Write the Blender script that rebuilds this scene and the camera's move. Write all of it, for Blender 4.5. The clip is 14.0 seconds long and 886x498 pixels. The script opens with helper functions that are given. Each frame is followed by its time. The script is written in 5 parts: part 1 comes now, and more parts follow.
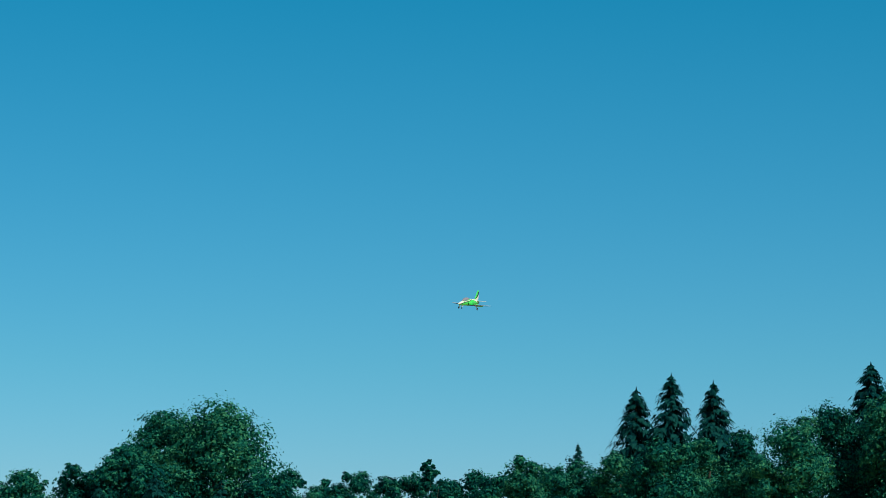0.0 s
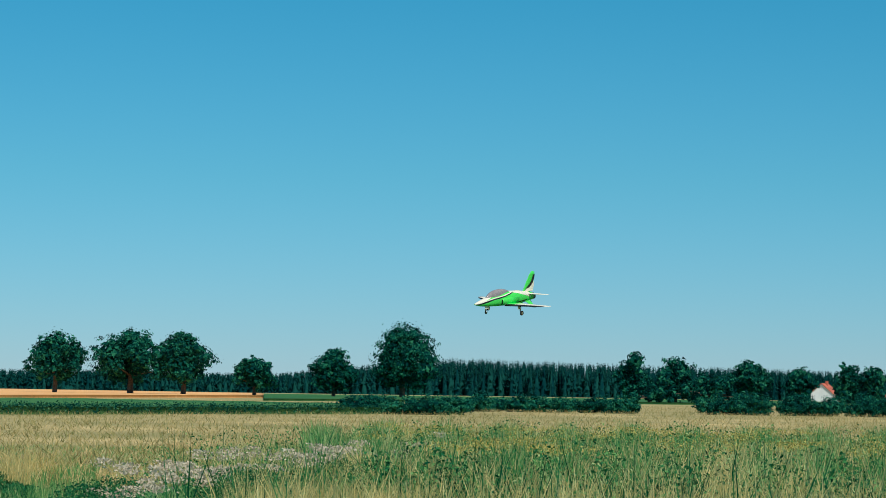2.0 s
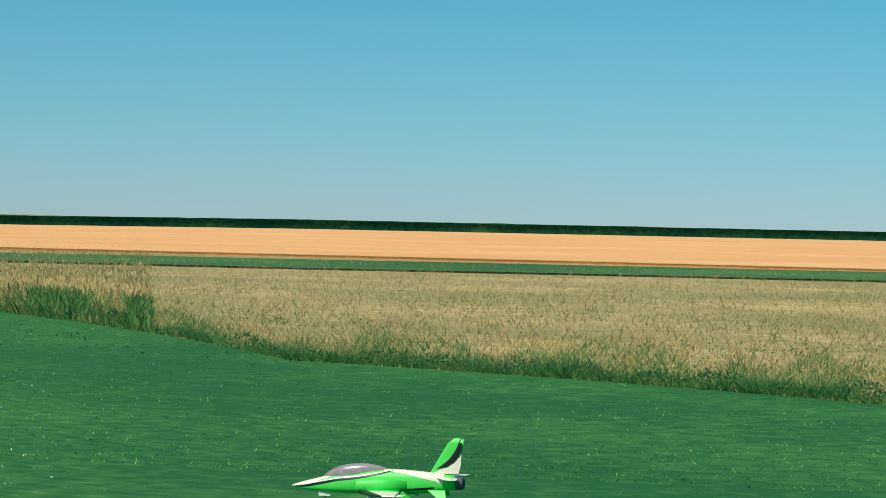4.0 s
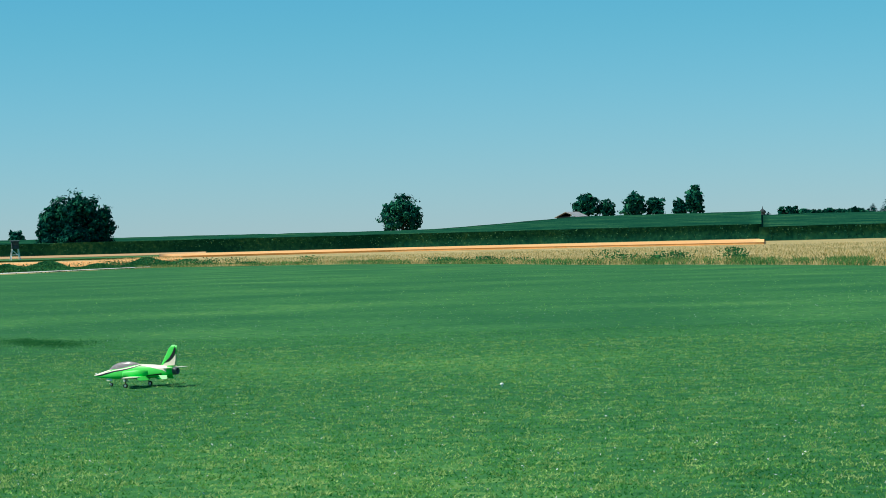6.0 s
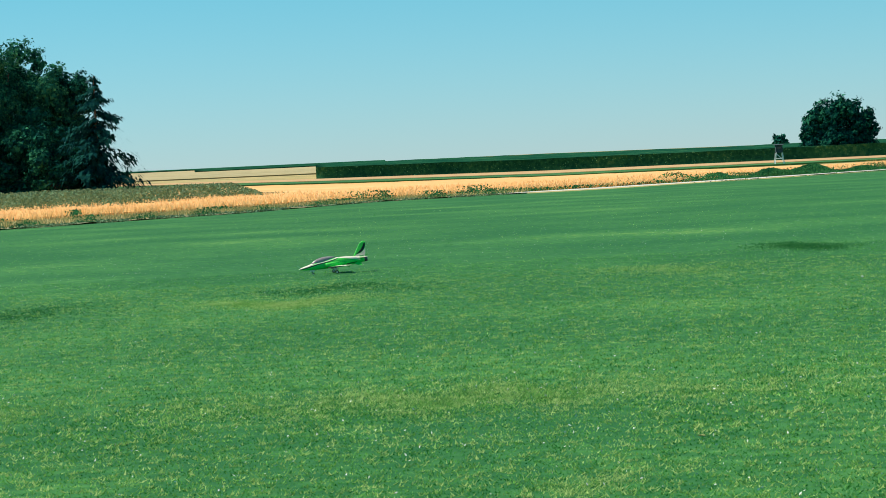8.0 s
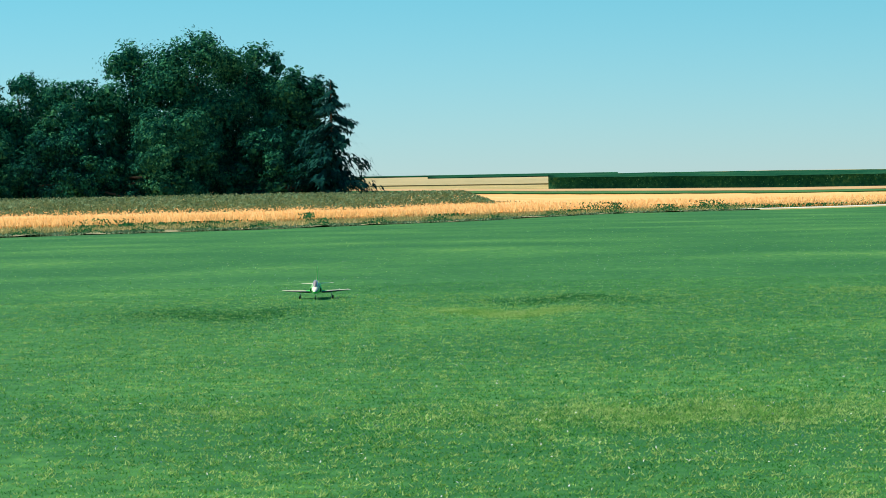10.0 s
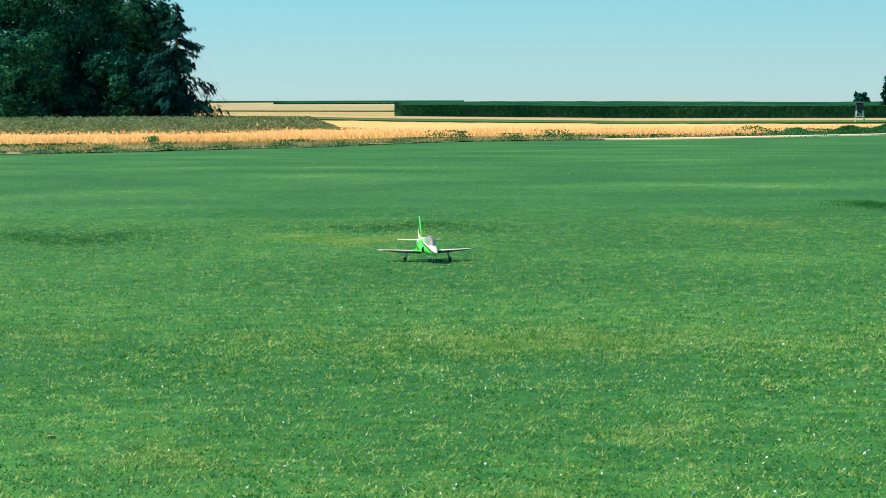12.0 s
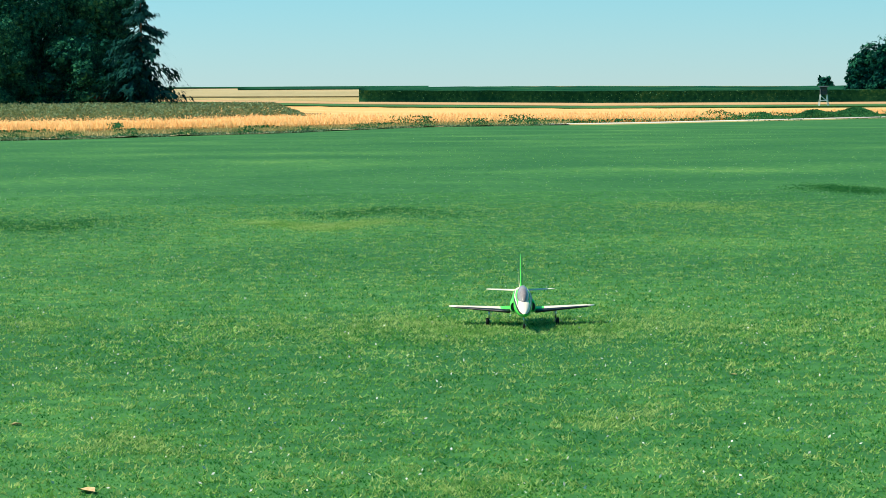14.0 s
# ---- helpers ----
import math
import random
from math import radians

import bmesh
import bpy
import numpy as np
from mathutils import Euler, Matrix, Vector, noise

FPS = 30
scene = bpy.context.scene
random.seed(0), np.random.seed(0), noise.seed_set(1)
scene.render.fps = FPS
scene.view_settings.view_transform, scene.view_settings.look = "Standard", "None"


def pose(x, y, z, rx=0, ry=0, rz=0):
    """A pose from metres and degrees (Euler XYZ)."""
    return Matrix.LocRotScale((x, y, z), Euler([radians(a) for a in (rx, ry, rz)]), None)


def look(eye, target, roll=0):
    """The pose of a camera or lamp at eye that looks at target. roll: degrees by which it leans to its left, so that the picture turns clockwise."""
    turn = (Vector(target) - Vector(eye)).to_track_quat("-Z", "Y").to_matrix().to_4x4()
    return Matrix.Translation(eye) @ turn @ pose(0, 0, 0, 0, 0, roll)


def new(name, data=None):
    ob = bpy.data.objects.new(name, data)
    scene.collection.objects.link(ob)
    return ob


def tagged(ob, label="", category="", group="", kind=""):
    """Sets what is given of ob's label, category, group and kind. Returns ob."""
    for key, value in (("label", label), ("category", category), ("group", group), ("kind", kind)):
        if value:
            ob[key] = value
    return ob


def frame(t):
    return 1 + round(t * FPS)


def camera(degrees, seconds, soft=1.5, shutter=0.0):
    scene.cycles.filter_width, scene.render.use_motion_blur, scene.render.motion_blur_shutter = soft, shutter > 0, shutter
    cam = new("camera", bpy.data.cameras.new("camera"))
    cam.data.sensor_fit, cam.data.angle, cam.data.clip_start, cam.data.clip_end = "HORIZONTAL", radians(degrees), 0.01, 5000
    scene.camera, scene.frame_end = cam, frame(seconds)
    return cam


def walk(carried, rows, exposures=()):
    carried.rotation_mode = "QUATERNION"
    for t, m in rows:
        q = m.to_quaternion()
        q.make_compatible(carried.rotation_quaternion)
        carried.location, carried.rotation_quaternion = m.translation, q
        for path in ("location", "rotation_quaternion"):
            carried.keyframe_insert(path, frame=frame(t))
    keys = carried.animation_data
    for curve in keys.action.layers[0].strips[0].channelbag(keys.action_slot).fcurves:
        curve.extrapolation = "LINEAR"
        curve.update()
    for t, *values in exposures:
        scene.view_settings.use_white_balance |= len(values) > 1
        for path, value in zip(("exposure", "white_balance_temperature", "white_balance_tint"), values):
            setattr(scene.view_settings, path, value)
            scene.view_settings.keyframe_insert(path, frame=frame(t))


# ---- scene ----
EYE = 1.75  # the filming hand's height over the lawn

# camera: one standing place, turning with the model jet


def aim(az, el, lean):
    a, e = radians(az), radians(el)
    d = Vector((math.cos(a) * math.cos(e), math.sin(a) * math.cos(e), math.sin(e)))
    eye = Vector((0.004, 0.003, EYE))
    return look(eye, eye + d * 100, lean)


cam = camera(18.94, 14.0, soft=0.65)
TURNS = [
    (0.0, 13.2, 7.12, 0.61), (0.5, 17.12, 5.83, 0.58), (1.0, 21.44, 4.84, 0.66), (1.5, 27.04, 4.04, 0.64),
    (1.8, 31.68, 3.45, 0.85), (2.0, 35.19, 3.04, 0.89), (2.2, 39.19, 2.63, 1.08), (2.4, 43.87, 2.16, 1.07),
    (2.5, 46.52, 1.91, 1.09), (2.6, 49.33, 1.64, 1.09), (2.8, 55.54, 1.08, 1.12), (3.0, 62.34, 0.52, 1.13),
    (3.2, 69.84, -0.11, 1.5), (3.7, 90.2, -0.35, 1.5), (4.2, 108.6, -0.3, 1.0), (4.7, 121.8, -0.15, 0.2),
    (5.3, 132.46, 0.01, -0.43), (5.5, 135.28, 0.13, -0.76), (5.8, 138.74, 0.07, -1.26), (6.0, 140.9, -0.19, -1.59),
    (6.5, 146.55, -0.88, -1.99), (7.0, 151.59, -1.13, -2.33), (7.5, 154.48, -1.44, -2.58), (8.0, 157.35, -1.65, -2.85),
    (8.5, 159.6, -0.96, -2.6), (8.7, 160.04, -0.72, -2.52), (9.4, 161.6, -0.9, -1.9), (10.1, 162.3, -1.3, -1.1),
    (10.8, 161.65, -1.77, -0.62), (11.0, 161.25, -1.98, -0.62), (11.5, 160.15, -2.52, -0.26), (12.0, 158.97, -2.87, -0.32),
    (12.5, 158.22, -3.0, -0.6), (13.0, 158.58, -2.94, -0.82), (13.5, 158.9, -2.87, -0.79), (14.0, 158.22, -3.19, -0.51)]
walk(cam, [(t, aim(a, e, l)) for t, a, e, l in TURNS],
     exposures=[(0, -0.14, 5500, 0), (1.2, -0.18, 5500, 0), (2.4, -0.26, 5500, 0), (3.2, -0.25, 5800, 0), (5.3, 0.06, 5700, 0), (7, 0.21, 5800, 0), (8, 0.36, 6050, 0), (11, 0.46, 6200, 0), (14, 0.52, 6200, 0)])

# daylight
SUN_AZ, SUN_EL = 240, 52
world = bpy.data.worlds.new("sky")
scene.world = world
world.use_nodes = True
wn = world.node_tree.nodes
sky = wn.new("ShaderNodeTexSky")
sky.sky_type, sky.sun_disc = "NISHITA", False
sky.sun_elevation, sky.sun_rotation = radians(SUN_EL), radians(90 - SUN_AZ)
sky.altitude, sky.air_density, sky.dust_density, sky.ozone_density = 500, 1.0, 0.05, 2.0
tone = wn.new("ShaderNodeMix")
tone.data_type, tone.blend_type = "RGBA", "MULTIPLY"
tone.inputs[0].default_value = 1.0
geo = wn.new("ShaderNodeTexCoord")
axes = wn.new("ShaderNodeSeparateXYZ")
world.node_tree.links.new(geo.outputs["Generated"], axes.inputs[0])
cast = wn.new("ShaderNodeValToRGB")  # the clear teal cast of the day, deeper overhead
cast.color_ramp.elements[0].color, cast.color_ramp.elements[1].color = (0.585, 0.77, 1.09, 1), (0.20, 0.93, 0.98, 1)
low = cast.color_ramp.elements.new(0.08)
low.color = (0.43, 0.85, 0.97, 1)
cast.color_ramp.elements[2].position = 0.24
world.node_tree.links.new(axes.outputs[2], cast.inputs[0])
world.node_tree.links.new(cast.outputs[0], tone.inputs[7])
world.node_tree.links.new(sky.outputs[0], tone.inputs[6])
world.node_tree.links.new(tone.outputs[2], wn["Background"].inputs[0])
wn["Background"].inputs[1].default_value = 0.085
sun = new("sun", bpy.data.lights.new("sun", "SUN"))
sun.data.energy, sun.data.angle, sun.data.color = 5.0, radians(0.53), (1.0, 0.88, 0.74)
sa, se = radians(SUN_AZ), radians(SUN_EL)
sun.matrix_world = look((0, 0, 50), (-math.cos(sa) * math.cos(se), -math.sin(sa) * math.cos(se), 50 - math.sin(se)))


# ---- materials ----
def material(name, a, b, scale=4.0, rough=0.9, fine=40.0, c=None, bump=0.0, metal=0.0, coord="Object",
             per_island=0.0, per_object=0.0, mix_bias=0.5, trans=0.0, spec=0.3, stretch=None):
    """Two or three colours mixed by coarse and fine noise, with relief."""
    m = bpy.data.materials.new(name)
    m.use_nodes = True
    t = m.node_tree
    n, l = t.nodes, t.links
    p = n["Principled BSDF"]
    p.inputs["Roughness"].default_value = rough
    p.inputs["Metallic"].default_value = metal
    p.inputs["Specular IOR Level"].default_value = spec
    tc = n.new("ShaderNodeTexCoord")
    src = tc.outputs[coord]
    if stretch:
        mp = n.new("ShaderNodeMapping")
        mp.inputs["Scale"].default_value = stretch
        l.new(src, mp.inputs[0])
        src = mp.outputs[0]
    def noise_node(s, detail):
        k = n.new("ShaderNodeTexNoise")
        k.inputs["Scale"].default_value = s
        k.inputs["Detail"].default_value = detail
        l.new(src, k.inputs["Vector"])
        return k
    n1, n2 = noise_node(scale, 6), noise_node(fine, 4)
    add = n.new("ShaderNodeMath")
    add.operation = "ADD"
    l.new(n1.outputs[0], add.inputs[0])
    l.new(n2.outputs[0], add.inputs[1])
    half = n.new("ShaderNodeMath")
    half.operation = "MULTIPLY_ADD"
    half.inputs[1].default_value = 1.6
    half.inputs[2].default_value = -1.6 + mix_bias
    l.new(add.outputs[0], half.inputs[0])
    fac = half.outputs[0]
    for on, node, sock in ((per_island, "ShaderNodeNewGeometry", "Random Per Island"), (per_object, "ShaderNodeObjectInfo", "Random")):
        if on:
            g = n.new(node)
            k = n.new("ShaderNodeMath")
            k.operation = "MULTIPLY_ADD"
            k.inputs[1].default_value = on
            l.new(g.outputs[sock], k.inputs[0])
            sub = n.new("ShaderNodeMath")
            sub.operation = "SUBTRACT"
            sub.inputs[1].default_value = on / 2
            l.new(fac, k.inputs[2])
            l.new(k.outputs[0], sub.inputs[0])
            fac = sub.outputs[0]
    r = n.new("ShaderNodeValToRGB")
    r.color_ramp.elements[0].color = (*a, 1)
    r.color_ramp.elements[1].color = (*b, 1)
    r.color_ramp.elements[0].position, r.color_ramp.elements[1].position = 0.25, 0.75
    if c:
        e = r.color_ramp.elements.new(0.92)
        e.color = (*c, 1)
    l.new(fac, r.inputs[0])
    l.new(r.outputs[0], p.inputs["Base Color"])
    if bump:
        bp = n.new("ShaderNodeBump")
        bp.inputs["Strength"].default_value = 0.6
        bp.inputs["Distance"].default_value = bump
        l.new(n2.outputs[0], bp.inputs["Height"])
        l.new(bp.outputs[0], p.inputs["Normal"])
    if trans:
        tr = n.new("ShaderNodeBsdfTranslucent")
        mx = n.new("ShaderNodeMixShader")
        mx.inputs[0].default_value = trans
        l.new(r.outputs[0], tr.inputs[0])
        l.new(p.outputs[0], mx.inputs[1])
        l.new(tr.outputs[0], mx.inputs[2])
        l.new(mx.outputs[0], n["Material Output"].inputs[0])
    return m


M_GROUND = material("dry_meadow", (0.30, 0.25, 0.09), (0.52, 0.375, 0.155), 0.09, 1, 1.6, c=(0.68, 0.49, 0.22), bump=0.05)
M_LAWN = material("mown_grass", (0.018, 0.108, 0.022), (0.054, 0.182, 0.036), 0.16, 1, 5.0, c=(0.125, 0.25, 0.050), bump=0.03, mix_bias=0.42)
M_BLADE = material("grass_blades", (0.045, 0.205, 0.038), (0.22, 0.48, 0.092), 1.8, 0.8, 9.0, c=(0.56, 0.70, 0.23), per_island=0.7, trans=0.4, mix_bias=0.48, spec=0.1)
M_WEED = material("green_weeds", (0.045, 0.16, 0.045), (0.15, 0.30, 0.08), 0.4, 0.8, 5.0, per_island=0.8, trans=0.35, spec=0.1)
M_WEEDBED = material("weedy_ground", (0.035, 0.125, 0.035), (0.13, 0.22, 0.07), 0.35, 1, 2.6, c=(0.30, 0.30, 0.12), bump=0.08)
M_NETTLE = material("nettles", (0.018, 0.105, 0.042), (0.065, 0.21, 0.065), 0.5, 0.85, 6.0, per_island=0.8, trans=0.35, spec=0.05)
M_MEADOWSWEET = material("grey_green_weeds", (0.09, 0.17, 0.085), (0.20, 0.29, 0.16), 0.3, 0.9, 4.0, per_island=0.8, trans=0.2, spec=0.1)
M_TALL = material("tall_grass_blades", (0.09, 0.27, 0.075), (0.27, 0.48, 0.14), 0.3, 0.8, 5.0, c=(0.58, 0.62, 0.26), per_island=0.9, trans=0.5, spec=0.1)
M_STRAW = material("straw_blades", (0.68, 0.51, 0.18), (0.93, 0.75, 0.33), 0.3, 0.9, 5.0, per_island=0.8, trans=0.5, spec=0.15)
M_DRY = material("dry_grass", (0.42, 0.30, 0.13), (0.74, 0.52, 0.25), 0.2, 0.9, 4.0, per_island=0.8, trans=0.4, spec=0.1)
M_MIXED = material("meadow_grass", (0.28, 0.28, 0.10), (0.60, 0.44, 0.18), 0.1, 0.9, 3.0, c=(0.80, 0.60, 0.29), per_island=0.7, trans=0.5, spec=0.1)
M_YELLOW = material("yellow_flowers", (0.50, 0.36, 0.07), (0.74, 0.56, 0.15), 1, 0.8, 9, per_island=0.6, trans=0.3)
M_PINK = material("pale_flowers", (0.64, 0.48, 0.34), (0.84, 0.68, 0.50), 1, 0.8, 9, per_island=0.6, trans=0.4, spec=0.1)
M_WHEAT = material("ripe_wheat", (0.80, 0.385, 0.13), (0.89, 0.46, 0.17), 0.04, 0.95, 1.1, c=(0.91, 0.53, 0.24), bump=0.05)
M_WHEATB = material("wheat_ears", (0.76, 0.48, 0.19), (0.97, 0.68, 0.32), 0.3, 0.9, 4.0, per_island=0.7, trans=0.45, spec=0.1)
M_BROWN = material("stubble_field", (0.44, 0.26, 0.12), (0.56, 0.35, 0.16), 0.03, 1, 0.8, bump=0.05)
M_CORN = material("maize_top", (0.008, 0.050, 0.031), (0.023, 0.094, 0.046), 0.08, 0.95, 1.2, c=(0.055, 0.13, 0.055), spec=0.0, bump=0.1)
M_CORNB = material("maize_leaves", (0.006, 0.045, 0.032), (0.028, 0.118, 0.058), 0.3, 0.9, 3.0, c=(0.11, 0.22, 0.09), per_island=0.9, trans=0.12, spec=0.05)
M_CROP = material("green_crop", (0.035, 0.125, 0.045), (0.085, 0.19, 0.06), 0.05, 0.95, 0.9, bump=0.1, spec=0.05)
M_PALE = material("cut_field", (0.33, 0.27, 0.13), (0.47, 0.36, 0.18), 0.01, 1, 0.3, bump=0.05)
M_TRACK = material("gravel_track", (0.52, 0.47, 0.40), (0.68, 0.63, 0.55), 0.3, 1, 6.0, bump=0.02)
M_SOIL = material("dry_verge", (0.13, 0.13, 0.06), (0.36, 0.29, 0.15), 0.4, 1, 2.2, bump=0.1)
# blue of shaded crowns is mixed into this leaf colour
M_LEAF = material("tree_leaves", (0.0045, 0.040, 0.036), (0.019, 0.125, 0.074), 0.35, 0.9, 2.0, c=(0.046, 0.195, 0.095), per_island=0.9, trans=0.16, spec=0.03)
M_LEAF2 = material("pale_tree_leaves", (0.009, 0.070, 0.050), (0.034, 0.17, 0.088), 0.35, 0.9, 2.0, c=(0.075, 0.24, 0.105), per_island=0.9, trans=0.18, spec=0.03)
# blue of the far forest's haze is mixed into this needle colour
M_NEEDLE = material("haze_blue_needles", (0.004, 0.032, 0.034), (0.013, 0.068, 0.054), 0.5, 0.95, 3.0, per_island=0.9, trans=0.08, spec=0.02)
M_BARK = material("bark", (0.06, 0.045, 0.03), (0.13, 0.10, 0.07), 3, 0.95, 18, bump=0.02)
M_WALL = material("white_render", (0.72, 0.71, 0.68), (0.82, 0.81, 0.78), 0.5, 0.9, 8)
M_ROOF = material("red_roof_tiles", (0.42, 0.10, 0.06), (0.58, 0.17, 0.10), 0.6, 0.8, 9, bump=0.02)
M_SHEETROOF = material("grey_sheet_roof", (0.34, 0.33, 0.32), (0.50, 0.48, 0.46), 0.5, 0.6, 6)
M_PLANK = material("weathered_boards", (0.025, 0.034, 0.038), (0.06, 0.075, 0.08), 1.2, 0.9, 14, bump=0.01)
M_GLASSDARK = material("window_glass", (0.02, 0.025, 0.03), (0.04, 0.05, 0.055), 1, 0.1, 6, spec=0.6)
M_SACK = material("pale_sheeting", (0.55, 0.48, 0.33), (0.75, 0.68, 0.50), 0.5, 0.7, 4)
M_STONE = material("pale_stone", (0.5, 0.47, 0.4), (0.7, 0.67, 0.6), 2, 0.9, 30)
M_CLOVERLEAF = material("clover_leaves", (0.024, 0.130, 0.036), (0.056, 0.185, 0.050), 0.8, 0.8, 6, per_island=0.4, trans=0.45, spec=0.03)
M_PARCHED = material("parched_blades", (0.19, 0.38, 0.08), (0.48, 0.59, 0.20), 2.2, 0.8, 9, per_island=0.7, trans=0.4, spec=0.1)
M_DEADLEAF = material("dead_leaf", (0.45, 0.28, 0.13), (0.62, 0.42, 0.22), 20, 0.8, 90)
M_CLOVER = material("clover_heads", (0.6, 0.6, 0.52), (0.8, 0.79, 0.72), 8, 0.9, 60, per_island=0.5)


def paint(name, col, rough=0.45, spec=0.4):
    return material(name, tuple(v * 0.94 for v in col), col, 6, rough, 60, spec=spec)


P_GREEN = paint("lime_foam_paint", (0.13, 0.72, 0.09))
P_WHITE = paint("cream_white_foam_paint", (0.88, 0.78, 0.61))
P_BLACK = paint("black_decal", (0.012, 0.012, 0.014))
P_GREY = paint("grey_plastic", (0.10, 0.10, 0.11), 0.5)
P_RUBBER = paint("rubber", (0.018, 0.018, 0.018), 0.85, 0.2)
P_METAL = material("alloy", (0.55, 0.55, 0.56), (0.68, 0.68, 0.7), 10, 0.3, 80, metal=1.0)
P_CANOPY = material("tinted_canopy", (0.27, 0.22, 0.215), (0.36, 0.30, 0.29), 3, 0.2, 30, spec=0.5)


# ---- building helpers ----
def mesh_np(name, verts, faces, mat, smooth=False):
    """A mesh from numpy arrays; all faces have the same number of corners."""
    me = bpy.data.meshes.new(name)
    verts, faces = np.asarray(verts, np.float32), np.asarray(faces, np.int32)
    me.vertices.add(len(verts))
    me.vertices.foreach_set("co", verts.ravel())
    k = faces.shape[1]
    me.loops.add(faces.size)
    me.loops.foreach_set("vertex_index", faces.ravel())
    me.polygons.add(len(faces))
    me.polygons.foreach_set("loop_start", np.arange(len(faces), dtype=np.int32) * k)
    me.polygons.foreach_set("loop_total", np.full(len(faces), k, np.int32))
    if smooth:
        me.polygons.foreach_set("use_smooth", np.ones(len(faces), bool))
    me.materials.append(mat)
    me.update(calc_edges=True)
    return me


def part(name, data, mat, parent, label="", smooth=False):
    """Links a bmesh or a mesh as one object under a thing or part."""
    if isinstance(data, bmesh.types.BMesh):
        me = bpy.data.meshes.new(name)
        bmesh.ops.recalc_face_normals(data, faces=data.faces)
        data.to_mesh(me)
        data.free()
        me.materials.append(mat)
        if smooth:
            me.polygons.foreach_set("use_smooth", np.ones(len(me.polygons), bool))
    else:
        me = data
    ob = new(name, me)
    ob.parent = parent
    return tagged(ob, label)


def box(bm, x0, x1, y0, y1, z0, z1, bevel=0.0):
    r = bmesh.ops.create_cube(bm, size=1)["verts"]
    for v in r:
        v.co = Vector(((x0 + x1) / 2 + v.co.x * (x1 - x0), (y0 + y1) / 2 + v.co.y * (y1 - y0), (z0 + z1) / 2 + v.co.z * (z1 - z0)))
    if bevel:
        bmesh.ops.bevel(bm, geom=list({e for v in r for e in v.link_edges}), offset=bevel, segments=2, affect="EDGES")
    return bm


def rod(bm, p, q, r0, r1=None, seg=10):
    p, q = Vector(p), Vector(q)
    made = bmesh.ops.create_cone(bm, cap_ends=True, segments=seg, radius1=r0, radius2=r0 if r1 is None else r1, depth=(q - p).length)["verts"]
    m = Matrix.Translation((p + q) / 2) @ (q - p).to_track_quat("Z", "Y").to_matrix().to_4x4()
    for v in made:
        v.co = m @ v.co
    return bm


def loft(bm, rings, close_ends=True):
    """Quads between rings of points, each ring closed."""
    vs = [[bm.verts.new(p) for p in ring] for ring in rings]
    k = len(vs[0])
    for a, b in zip(vs, vs[1:]):
        for i in range(k):
            bm.faces.new((a[i], a[(i + 1) % k], b[(i + 1) % k], b[i]))
    if close_ends:
        bm.faces.new(vs[0])
        bm.faces.new(vs[-1])
    return bm


# ---- the lie of the land: angle of the ground over the eye's level, by bearing and distance ----
RADII = np.array([0, 4, 18, 110, 200, 320, 450, 650, 900, 1300, 4500.0])
BEARINGS = np.array([0, 25, 45, 52, 58, 65, 72, 80, 105, 123, 130, 138, 142, 150, 155, 160, 165, 180, 200, 340, 360.0])
ANGLES = np.array([
    (-.42, -.2, -.15, -.12, -.11, -.10, -.06), (-.46, -.27, -.2, -.16, -.13, -.10, -.06), (-.5, -.31, -.22, -.17, -.14, -.12, -.06),
    (-.5, -.3, -.2, -.15, -.12, -.10, -.06), (-.60, -.25, -.06, -.05, -.1, -.1, -.06), (-.62, -.28, -.12, -.1, -.15, -.15, -.1),
    (-.60, -.2, 0.0, 0.0, -.06, -.1, -.1), (-.5, -.15, -.02, 0.02, 0, -.1, -.1), (-.5, -.2, -.05, 0.05, 0.1, 0.1, 0.05),
    (-.5, -.3, -.18, -.10, .36, .3, .2), (-.5, -.31, -.2, -.12, .33, .28, .2), (-.5, -.31, -.2, -.11, .31, .26, .2),
    (-.5, -.31, -.2, -.11, .19, .18, .15), (-.5, -.31, -.2, -.10, .22, .22, .18), (-.5, -.31, -.2, -.08, .20, .28, .2),
    (-.5, -.28, -.12, -.02, .14, .30, .2), (-.5, -.08, 0.0, .08, .2, .31, .2), (-.5, -.08, 0.0, .08, .2, .31, .2),
    (-.5, -.3, -.22, -.15, -.1, -.05, -.02), (-.5, -.3, -.22, -.15, -.1, -.05, -.02), (-.42, -.2, -.15, -.12, -.11, -.10, -.06)])
RISE = np.interp(BEARINGS, [0, 47, 58, 100, 123, 180, 240, 360], [0, 0, -0.20, -0.17, 0.13, 0.13, 0, 0])[:, None]  # the lawn dips in the north and swells in the west
DIP = np.interp(BEARINGS, [0, 47, 58, 100, 123, 180, 240, 360], [0, 0, -0.22, -0.2, 0.13, 0.13, 0, 0])[:, None]
HEIGHTS = np.hstack([RISE * 0, RISE * 0, RISE, DIP, EYE + RADII[4:] * np.tan(np.radians(ANGLES))])


